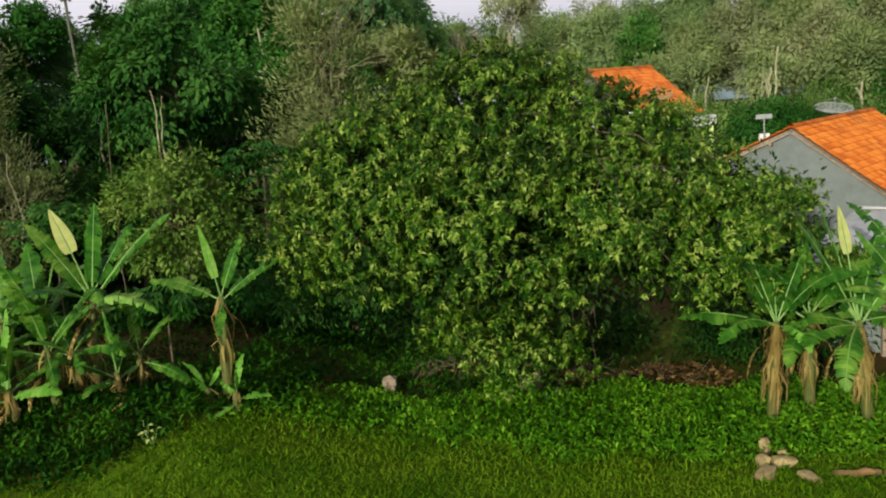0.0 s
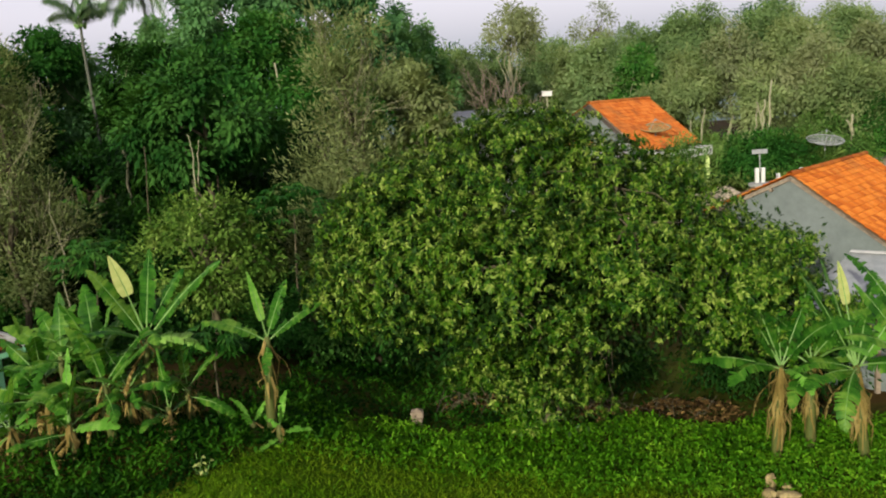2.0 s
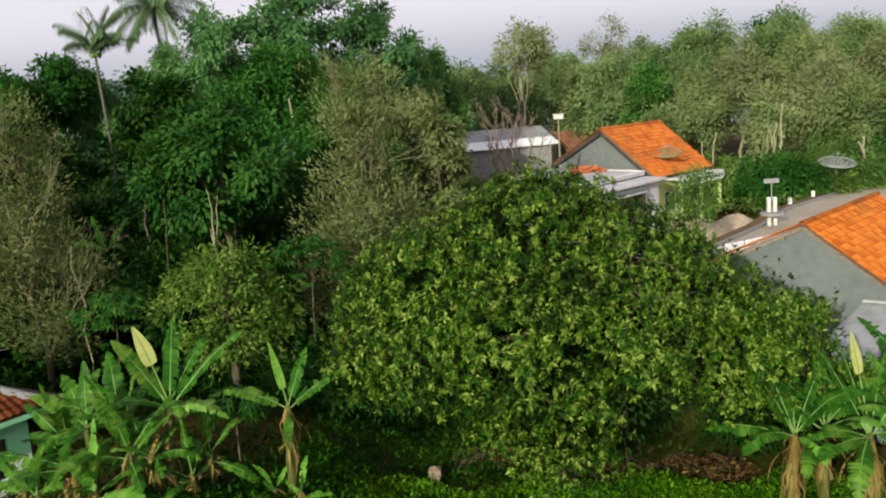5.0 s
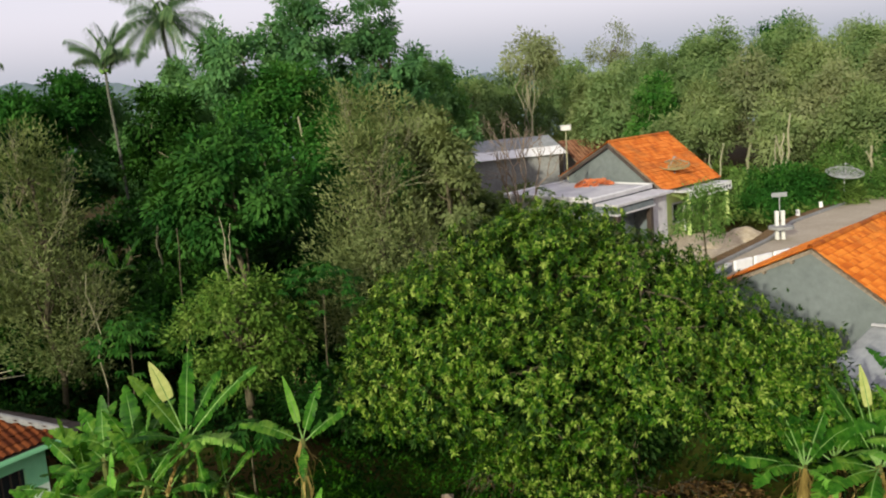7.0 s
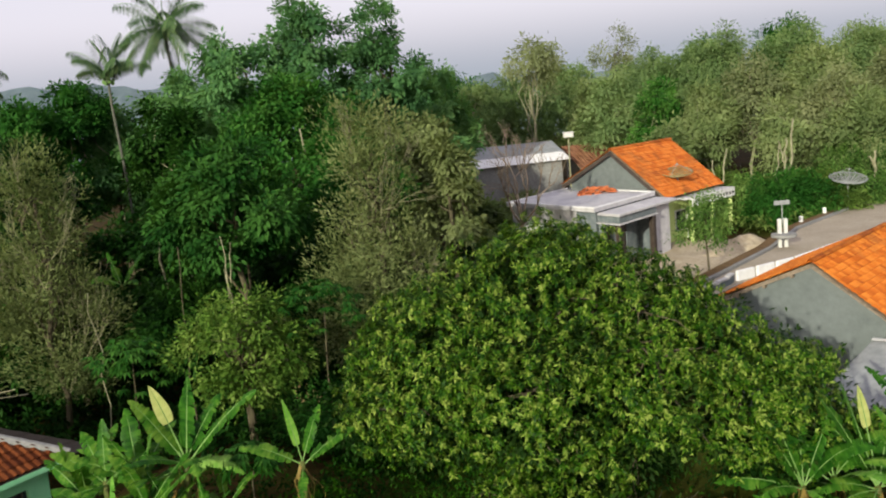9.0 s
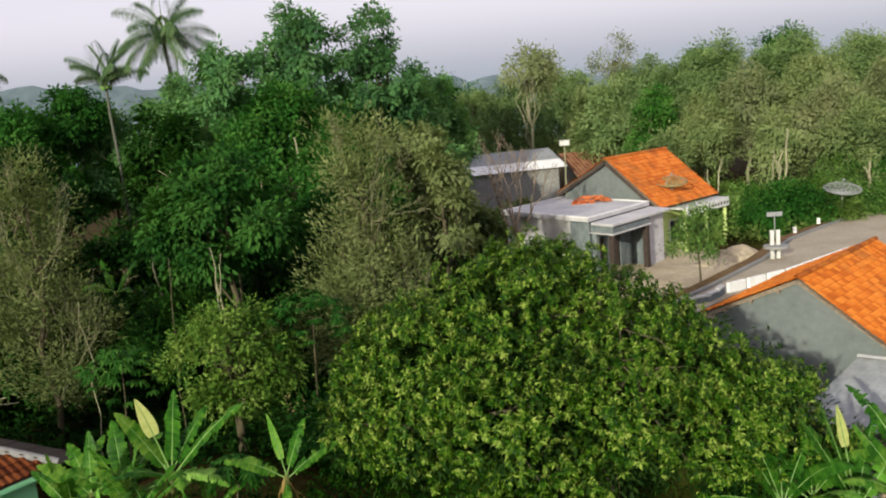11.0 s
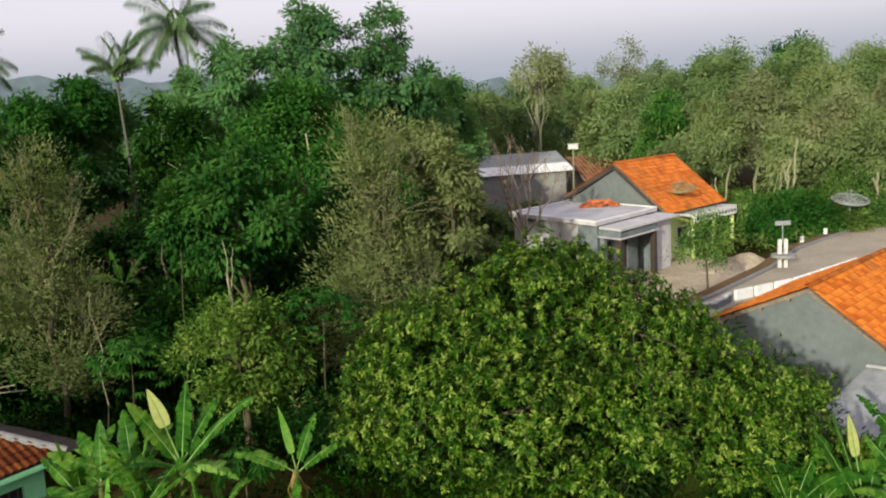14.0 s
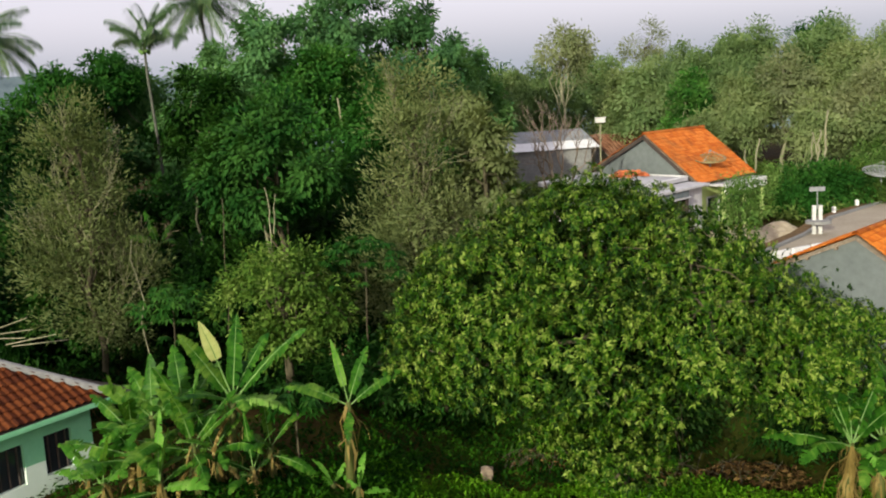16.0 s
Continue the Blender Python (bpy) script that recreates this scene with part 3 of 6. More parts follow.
def tiled_slope(parent, eave_a, eave_b, ridge_a, ridge_b, mat, cover_w, cover_l, near, limit):
    """Lays tiles on a slope from the eave (a to b) up to the ridge; those by near are single tiles, the rest one mesh."""
    me = tile_mesh(mat, cover_w * 1.08, cover_l * 1.2)
    ea, eb, ra, rb = (Vector(v) for v in (eave_a, eave_b, ridge_a, ridge_b))
    up_len = ((ra + rb) / 2 - (ea + eb) / 2).length
    rows = max(1, int(up_len / cover_l))
    spots = []
    x = (eb - ea).normalized()
    nrm = x.cross(((ra + rb) / 2 - (ea + eb) / 2).normalized()).normalized()
    if nrm.z < 0:
        x, nrm = -x, -nrm
    yv = nrm.cross(x)
    for r in range(rows):
        t = r / rows
        a, c = ea.lerp(ra, t), eb.lerp(rb, t)
        wide = (c - a).length
        cols = max(1, int(wide / cover_w))
        for i in range(cols):
            p = a.lerp(c, (i + 0.5) / cols) + nrm * 0.012
            jit = Matrix.Rotation(random.uniform(-0.025, 0.025), 4, 'Z') @ Matrix.Rotation(random.uniform(-0.02, 0.02), 4, 'X')
            m = Matrix((x, yv, nrm)).transposed().to_4x4()
            m.translation = p + nrm * random.uniform(0, 0.008)
            spots.append(m @ jit)
    spots.sort(key=lambda m: (m.translation - Vector(near)).length)
    for m in spots[:limit]:
        ob = new("tile", me)
        ob.parent = parent
        ob.matrix_local = m
    if spots[limit:]:
        b = Buf()
        for m in spots[limit:]:
            b.add([m @ v.co for v in me.vertices], [tuple(p.vertices) for p in me.polygons])
        tagged(part("tile_field", b.mesh("tile_field", mat), parent), kind="stuff")


def ridge_caps(parent, a, b, mat, r=0.11, step=0.34):
    a, b = Vector(a), Vector(b)
    n = int((b - a).length / step)
    d = (b - a) / n
    side = Vector((-d.y, d.x, 0)).normalized()
    up = d.normalized().cross(side)
    if up.z < 0:
        up = -up
    for i in range(n):
        buf = Buf()
        rings = []
        for t, rr in ((0, r * 1.08), (1.08, r * 0.92)):
            c = a + d * (i + t)
            rings.append([c + side * math.cos(q) * rr + up * (math.sin(q) * rr * 0.9 + 0.02) for q in [math.pi * k / 6 for k in range(7)]])
        buf.add(rings[0] + rings[1], [(k, k + 1, 8 + k, 7 + k) for k in range(6)])
        part("ridge_tile", buf.mesh("ridge_tile", mat), parent)


def at2(o, d, u, s, t, z):
    """A place: from o go s along d and t along u, at the height z."""
    return Vector((o[0] + d[0] * s + u[0] * t, o[1] + d[1] * s + u[1] * t, z))


def grey_house():
    o, d, u = (9.5, 30.91), (0.61, 0.792), (0.792, -0.61)
    e = thing("house", "grey plastered house with an orange clay tile gable roof", "house")
    L, zl, zr, za = 7.6, 4.12, 3.25, 5.5
    P = lambda s, t, z: at2(o, d, u, s, t, z)
    for s0, s1 in ((0.12, 0.30), (L - 0.5, L - 0.32)):
        f = [P(s0, -2.85, 0.2), P(s0, 2.95, 0.2), P(s0, 2.95, zr + 0.02), P(s0, 0, za - 0.14), P(s0, -2.85, zl - 0.04)]
        g = [P(s1, -2.85, 0.2), P(s1, 2.95, 0.2), P(s1, 2.95, zr + 0.02), P(s1, 0, za - 0.14), P(s1, -2.85, zl - 0.04)]
        b = Buf().add(f + g, [(0, 1, 2, 3, 4), (9, 8, 7, 6, 5)] + [(i, (i + 1) % 5, 5 + (i + 1) % 5, 5 + i) for i in range(5)])
        part("gable_wall", b.mesh("gable_wall", M["plaster"]), e, "smooth grey plaster gable wall")
    for t0, t1, z in ((-2.85, -2.67, zl - 0.1), (2.77, 2.95, zr - 0.1)):
        q = [P(0.30, t0, z), P(L - 0.5, t0, z), P(L - 0.5, t1, z), P(0.30, t1, z)]
        part("wall", Buf().slab(q, z - 0.2).mesh("wall", M["plaster"]), e, "smooth grey plaster wall")
    roof = part("roof", Buf().slab([P(0, -3.25, zl - 0.05), P(L, -3.25, zl - 0.05), P(L, 0, za - 0.02), P(0, 0, za - 0.02)], 0.05).mesh("roof", M["wood"]), e, "orange clay tile roof")
    part("roof_boarding", Buf().slab([P(0, 3.3, zr - 0.1), P(L, 3.3, zr - 0.1), P(L, 0, za - 0.02), P(0, 0, za - 0.02)], 0.05).mesh("roof_boarding", M["wood"]), e)
    tiled_slope(roof, P(0, 3.35, zr - 0.1), P(L, 3.35, zr - 0.1), P(0, 0, za), P(L, 0, za), M["tile"], 0.19, 0.23, (10, 29, 5), 250)
    tiled_slope(roof, P(0, -3.3, zl - 0.05), P(L, -3.3, zl - 0.05), P(0, 0, za), P(L, 0, za), M["tile"], 0.19, 0.23, (8, 32, 5), 50)
    ridge_caps(roof, P(-0.02, 0, za + 0.01), P(L, 0, za + 0.01), M["tile"])
    # timber verge boards, and verge tiles over them
    for t, z in ((-3.25, zl), (3.3, zr)):
        v = Buf()
        a, c = P(0.0, t, z - 0.08), P(0.0, 0, za - 0.05)
        v.slab([a, a + Vector((d[0], d[1], 0)) * 0.035, c + Vector((d[0], d[1], 0)) * 0.035, c], 0.09)
        part("verge_board", v.mesh("verge_board", M["wood"]), e, "weathered timber verge board")
    for k in range(3):
        t = -2.4 + k * 0.9
        z = za + (zl - za) * (-t / 3.25) - 0.2
        c = P(-0.06, t, z)
        part("purlin_end", Buf().tube([c, P(0.4, t, z)], [0.05, 0.05], 6).mesh("purlin_end", M["wood"]), e)
    return e


grey_house()


def lean_to():
    e = thing("lean_to_roof", "low lean-to of grey fibre cement sheets against the grey house", "lean-to")
    a, c = Vector((10.95, 29.85, 3.22)), Vector((14.6, 27.0, 3.22))
    out = Vector((-2.6, -2.25, -1.05))
    n = 6
    for i in range(n):
        p0, p1 = a.lerp(c, i / n), a.lerp(c, (i + 1.04) / n)
        b = Buf()
        w = 8
        nrm = Vector((0, 0, 1))
        for k in range(w + 1):
            q = p0.lerp(p1, k / w) + nrm * (0.007 * (k % 2) + 0.006 * (i % 2))
            b.v += [tuple(q), tuple(q + out), tuple(q - nrm * 0.012), tuple(q + out - nrm * 0.012)]
        for k in range(w):
            j = 4 * k
            b.f += [(j, j + 1, j + 5, j + 4), (j + 2, j + 6, j + 7, j + 3), (j + 1, j + 3, j + 7, j + 5)]
        part("roof_sheet", b.mesh("roof_sheet", M["zinc"]), e)
    part("flashing", Buf().slab([a + Vector((0, 0, 0.08)), c + Vector((0, 0, 0.08)), c + Vector((-0.08, -0.07, 0.05)), a + Vector((-0.08, -0.07, 0.05))], 0.03).mesh("flashing", M["slab"]), e, "pale cement flashing")
    for t in (0.02, 0.5, 0.98):
        p = a.lerp(c, t) + out * 0.96
        part("post", Buf().box(-0.06, 0.06, -0.06, 0.06, gz(p.x, p.y) - 0.2, p.z - 0.03, Matrix.Translation((p.x, p.y, 0))).mesh("post", M["wood"]), e)
    # the small outhouse under it
    for s in (0.04, 0.9):
        p0, p1 = a.lerp(c, 0.03) + out * s, a.lerp(c, 0.97) + out * s
        p0.z = p1.z = a.z + out.z * s - 0.08
        q = Vector((-0.08, -0.07, 0))
        part("wall", Buf().slab([p0, p1, p1 + q, p0 + q], p0.z - 0.1).mesh("wall", M["plaster"]), e)
    return e


lean_to()


def orange_roof_house():
    o, d, u = (6.55, 57.8), (0.639, 0.769), (0.769, -0.639)
    e = thing("house", "far house with a bright orange clay roof and a lime veranda", "house")
    P = lambda s, t, z: at2(o, d, u, s, t, z)
    L, WR, WL, za, zr, zl = 6.9, 3.5, 3.6, 7.6, 4.8, 5.62
    gable = ((-WL + 0.5, 1.4), (WR - 0.45, 1.4), (WR - 0.45, zr + 0.22), (0, za - 0.15), (-WL + 0.5, zl + 0.14))
    for s0, s1 in ((0.3, 0.5), (L - 0.5, L - 0.3)):
        f = [P(s, t, z) for s in (s0, s1) for t, z in gable]
        b = Buf().add(f, [(0, 1, 2, 3, 4), (9, 8, 7, 6, 5)] + [(i, (i + 1) % 5, 5 + (i + 1) % 5, 5 + i) for i in range(5)])
        part("gable_wall", b.mesh("gable_wall", M["plaster"]), e, "grey plaster gable wall")
    for t, z, mat in ((-WL + 0.5, zl, "plaster"), (WR - 0.65, zr, "lime")):
        w = Buf().slab([P(0.5, t, z), P(L - 0.5, t, z), P(L - 0.5, t + 0.2, z), P(0.5, t + 0.2, z)], z - 1.4)
        part("wall", w.mesh("wall", M[mat]), e, "lime painted wall" if mat == "lime" else "")
    roof = part("roof", Buf().slab([P(0, WR, zr - 0.04), P(L, WR, zr - 0.04), P(L, 0, za - 0.04), P(0, 0, za - 0.04)], 0.06).mesh("roof", M["wood"]), e, "bright orange clay tile roof")
    part("roof_boarding", Buf().slab([P(0, -WL, zl - 0.04), P(L, -WL, zl - 0.04), P(L, 0, za - 0.04), P(0, 0, za - 0.04)], 0.06).mesh("roof_boarding", M["wood"]), e)
    tiled_slope(roof, P(0, WR + 0.05, zr - 0.03), P(L, WR + 0.05, zr - 0.03), P(0, 0, za), P(L, 0, za), M["tile_far"], 0.26, 0.30, (8, 55, 6), 0)
    tiled_slope(roof, P(0, -WL - 0.05, zl - 0.03), P(L, -WL - 0.05, zl - 0.03), P(0, 0, za), P(L, 0, za), M["tile_far"], 0.26, 0.30, (8, 55, 6), 0)
    ridge_caps(roof, P(0, 0, za), P(L, 0, za), M["tile_far"], 0.13, 0.5)
    for t, z in ((WR, zr), (-WL, zl)):
        v = Buf().slab([P(-0.05, t, z - 0.1), P(0.02, t, z - 0.1), P(0.02, 0, za - 0.06), P(-0.05, 0, za - 0.06)], 0.2)
        part("verge_board", v.mesh("verge_board", M["darkwood"]), e, "dark timber verge board")
    # veranda slab with its fascia, dark plates painted as its holes, and columns
    z, t0, t1, s0, s1 = 4.62, WR - 0.44, WR + 0.75, 1.6, 6.75
    part("veranda_roof", bevelled(Buf().slab([P(s0, t0, z), P(s1, t0, z), P(s1, t1, z), P(s0, t1, z)], 0.14), "veranda_roof", M["slab"], 0.015), e, "pale concrete veranda slab")
    fa = part("fascia", Buf().slab([P(s0, t1 + 0.01, z), P(s1, t1 + 0.01, z), P(s1, t1 + 0.09, z), P(s0, t1 + 0.09, z)], 0.52).mesh("fascia", M["bright"]), e, "white pierced fascia board")
    for k in range(13):
        s = s0 + 0.25 + k * 0.38
        part("vent_hole", Buf().slab([P(s, t1 + 0.095, z - 0.2), P(s + 0.17, t1 + 0.095, z - 0.2), P(s + 0.17, t1 + 0.102, z - 0.2), P(s, t1 + 0.102, z - 0.2)], 0.18).mesh("vent_hole", M["void"]), fa)
    for s in (s0 + 0.2, 4.2, s1 - 0.2):
        c = P(s, t1 - 0.15, 0)
        part("column", Buf().box(-0.1, 0.1, -0.1, 0.1, 1.6, z - 0.14, Matrix.Translation(c)).mesh("column", M["lime"]), e, "lime painted veranda column")
    for k, s in enumerate((2.3, 3.6, 5.3)):
        dd = thing("door_leaf" if k == 1 else "window_unit", "", "")
        dd.parent = e
        z0, z1, hw, y0 = (1.75, 3.85, 0.5, WR - 0.44) if k == 1 else (2.6, 3.85, 0.6, WR - 0.44)
        part("frame", Buf().slab([P(s - hw, y0, z1), P(s + hw, y0, z1), P(s + hw, y0 + 0.05, z1), P(s - hw, y0 + 0.05, z1)], z1 - z0).mesh("frame", M["white"]), dd)
        part("pane", Buf().slab([P(s - hw + 0.09, y0 + 0.05, z1 - 0.09), P(s + hw - 0.09, y0 + 0.05, z1 - 0.09), P(s + hw - 0.09, y0 + 0.07, z1 - 0.09), P(s - hw + 0.09, y0 + 0.07, z1 - 0.09)], z1 - z0 - 0.18).mesh("pane", M["glass"]), dd)
    return e


orange_roof_house()


FLAT_O, FLAT_D, FLAT_W = (5.93, 49.3), (0.60, 0.80), (-0.62, 0.785)


def flat_house():
    """An unfinished block with a flat concrete roof on a skewed plot; its porch corner points at the garden."""
    e = thing("unfinished_house", "unfinished flat-roofed house of raw grey cement", "house")
    P = lambda s, t, z: at2(FLAT_O, FLAT_D, FLAT_W, s, t, z)
    z = 5.2
    quad = lambda s0, s1, t0, t1, zz: [P(s0, t0, zz), P(s1, t0, zz), P(s1, t1, zz), P(s0, t1, zz)]
    plate = lambda name, q, th, mat, label="": part(name, bevelled(Buf().slab(q, th), name, M[mat], 0.015), e, label)
    raw, pale = "raw blue-grey cement wall", "pale plastered cement wall"
    wall = lambda s0, s1, t0, t1, z1, z0, mat: part("wall", Buf().slab(quad(s0, s1, t0, t1, z1), z1 - z0).mesh("wall", M[mat]), e, raw if mat == "bluegrey" else pale)
    plate("roof_slab", quad(-0.3, 6.25, 1.6, 8.8, z), 0.2, "slab", "pale cast concrete roof slab")
    for s0, s1, t0, t1 in ((-0.3, 6.25, 1.6, 1.72), (-0.3, -0.18, 1.73, 8.8), (6.13, 6.25, 1.73, 8.8), (-0.17, 6.12, 8.68, 8.8)):
        plate("roof_upstand", quad(s0, s1, t0, t1, z + 0.07), 0.068, "bright", "pale cement upstand along the roof edge")
    for t0, t1, mat in ((1.76, 3.2, "bluegrey"), (3.2, 8.6, "slab")):
        wall(0.0, 0.18, t0, t1, z - 0.2, 1.0, mat)
    for s0, s1, z0 in ((0.19, 0.5, 1.2), (0.5, 1.4, 4.0), (1.4, 2.3, 1.2), (2.3, 3.1, 4.0), (3.1, 4.3, 1.2)):
        wall(s0, s1, 1.76, 1.94, z - 0.2, z0, "bluegrey")
    wall(4.3, 6.05, 0.5, 0.68, 4.78, 1.2, "slab")
    wall(4.3, 4.48, 0.69, 1.75, 4.78, 1.2, "bluegrey")
    wall(5.87, 6.05, 0.69, 8.6, 4.78, 1.2, "slab")
    wall(0.19, 5.86, 8.42, 8.6, z - 0.2, 1.0, "bluegrey")
    # dark sheet behind the walls: the room's dimness is in its colour
    part("room_back", Buf().slab(quad(0.3, 5.7, 3.6, 3.7, 4.8), 3.4).mesh("room_back", M["void"]), e)
    for s0, s1 in ((0.5, 1.4), (2.3, 3.1)):
        part("door_leaf", bevelled(Buf().slab(quad(s0 + 0.02, s1 - 0.02, 1.83, 1.88, 3.98), 2.1), "door_leaf", M["darkwood"], 0.01), e, "dark timber door")
    plate("porch_slab", quad(-0.05, 6.25, 0.0, 1.59, 4.95), 0.13, "slab", "thin concrete porch slab")
    plate("porch_beam", quad(0.12, 4.0, 0.15, 0.4, 4.81), 0.36, "bluegrey")
    plate("porch_beam", quad(0.12, 0.37, 0.41, 1.74, 4.81), 0.36, "bluegrey")
    plate("porch_ledge", quad(-0.02, 4.1, 0.02, 0.55, 4.44), 0.07, "slab")
    plate("porch_ledge", quad(-0.02, 0.5, 0.56, 1.74, 4.44), 0.07, "slab")
    for s, t, mat in ((0.25, 1.5, "bluegrey"), (0.28, 0.32, "darkwood"), (3.8, 0.32, "darkwood")):
        part("column", bevelled(Buf().slab(quad(s - 0.16, s + 0.16, t - 0.16, t + 0.16, 4.37), 3.1), "column", M[mat], 0.012), e, "square porch column")
    plate("porch_floor", quad(-0.3, 6.3, -0.3, 1.75, 1.95), 0.5, "concrete")
    return e


flat_house()


def brick_pile():
    e = thing("brick_pile", "heap of orange clay bricks on the flat roof", "bricks", at2(FLAT_O, FLAT_D, FLAT_W, 4.9, 5.2, 5.2))
    me = bevelled(Buf().box(-0.11, 0.11, -0.055, 0.055, 0, 0.055), "brick", M["brick"], 0.006)
    rnd = random.Random(4)
    for layer in range(7):
        for i in range(30 - 3 * layer):
            ob = new("brick", me)
            ob.parent = e
            s = 1 - layer * 0.08
            ob.matrix_local = pose(rnd.uniform(-1.15, 1.15) * s, rnd.uniform(-0.6, 0.6) * s, layer * 0.056, rnd.uniform(-4, 4), rnd.uniform(-4, 4), rnd.uniform(-25, 25))
    return e


brick_pile()


def far_house():
    e = thing("far_house", "distant house with a pale weathered sheet roof among trees", "house")
    o, d, u = (-3.0, 72.4), Vector((0.93, 0.36, 0)), Vector((-0.36, 0.93, 0))
    P = lambda s, t, z: at2(o, d, u, s, t, z)
    n = 12
    for t0, z0, t1, z1, nm in ((-0.4, 6.0, 3.0, 7.3, "front"), (6.4, 6.0, 3.02, 7.3, "back")):
        for i in range(n):
            a0, a1 = -0.4 + i * 0.78, -0.4 + (i + 1) * 0.78 + 0.03
            for q0, q1, lap in ((0.0, 0.42, 0.0), (0.41, 1.0, 0.02)):
                f = lambda q: (t0 + (t1 - t0) * q, z0 + (z1 - z0) * q + 0.01 * (i % 2) + lap)
                b = Buf().slab([P(a0, *f(q0)), P(a1, *f(q0)), P(a1, *f(q1)), P(a0, *f(q1))], 0.03)
                part("roof_sheet", b.mesh("roof_sheet", M["bright"] if nm == "front" and q0 == 0 else M["zinc"]), e)
    for q in ([P(0, 0, 5.95), P(8.4, 0, 5.95), P(8.4, 0.15, 5.95), P(0, 0.15, 5.95)], [P(0, 6, 5.95), P(8.4, 6, 5.95), P(8.4, 5.85, 5.95), P(0, 5.85, 5.95)],
              [P(0, 0.16, 5.95), P(0.15, 0.16, 5.95), P(0.15, 5.84, 5.95), P(0, 5.84, 5.95)], [P(8.25, 0.16, 5.95), P(8.4, 0.16, 5.95), P(8.4, 5.84, 5.95), P(8.25, 5.84, 5.95)]):
        part("wall", Buf().slab(q, 3.6).mesh("wall", M["concrete"]), e)
    return e


far_house()


def red_shed():
    """A low shed between the far house and the orange roof."""
    e = thing("shed", "small distant shed with a red-brown tiled roof", "shed")
    o, d, u = (6.6, 77.0), Vector((0.93, 0.36, 0)), Vector((-0.36, 0.93, 0))
    P = lambda s, t, z: at2(o, d, u, s, t, z)
    roof = part("roof", Buf().slab([P(-0.3, -0.3, 4.9), P(4.3, -0.3, 4.9), P(4.3, 3.4, 6.6), P(-0.3, 3.4, 6.6)], 0.08).mesh("roof", M["wood"]), e, "red-brown tiled roof")
    tiled_slope(roof, P(-0.3, -0.3, 4.92), P(4.3, -0.3, 4.92), P(-0.3, 3.4, 6.62), P(4.3, 3.4, 6.62), M["tile_dull"], 0.34, 0.4, (7, 76, 5), 0)
    for q, z in (([P(0, 0, 0), P(4, 0, 0), P(4, 0.12, 0), P(0, 0.12, 0)], 4.9), ([P(0, 3.0, 0), P(4, 3.0, 0), P(4, 3.12, 0), P(0, 3.12, 0)], 6.3)):
        part("wall", Buf().slab([v + Vector((0, 0, z)) for v in q], z - 2.2).mesh("wall", M["slab"]), e, "pale plaster wall")
    return e


red_shed()


def box_on_pole(x, y, z):
    """A white wooden box carried on a tall thin pole."""
    e = thing("box_on_pole", "white wooden box on a tall thin pale pole", "pole", on(x, y))
    h = z - gz(x, y)
    part("pole", Buf().tube([(0, 0, -0.3), (-0.03, 0, h * 0.5), (0, 0, h - 0.2)], [0.06, 0.055, 0.05], 7).mesh("pole", M["pale_bark"], True), e)
    box = part("box", bevelled(Buf().box(-0.33, 0.33, -0.25, 0.25, h - 0.17, h + 0.14), "box", M["white"], 0.02), e, "white wooden box")
    part("lid", bevelled(Buf().box(-0.37, 0.37, -0.29, 0.29, h + 0.142, h + 0.18), "lid", M["white"], 0.01), box)
    return e


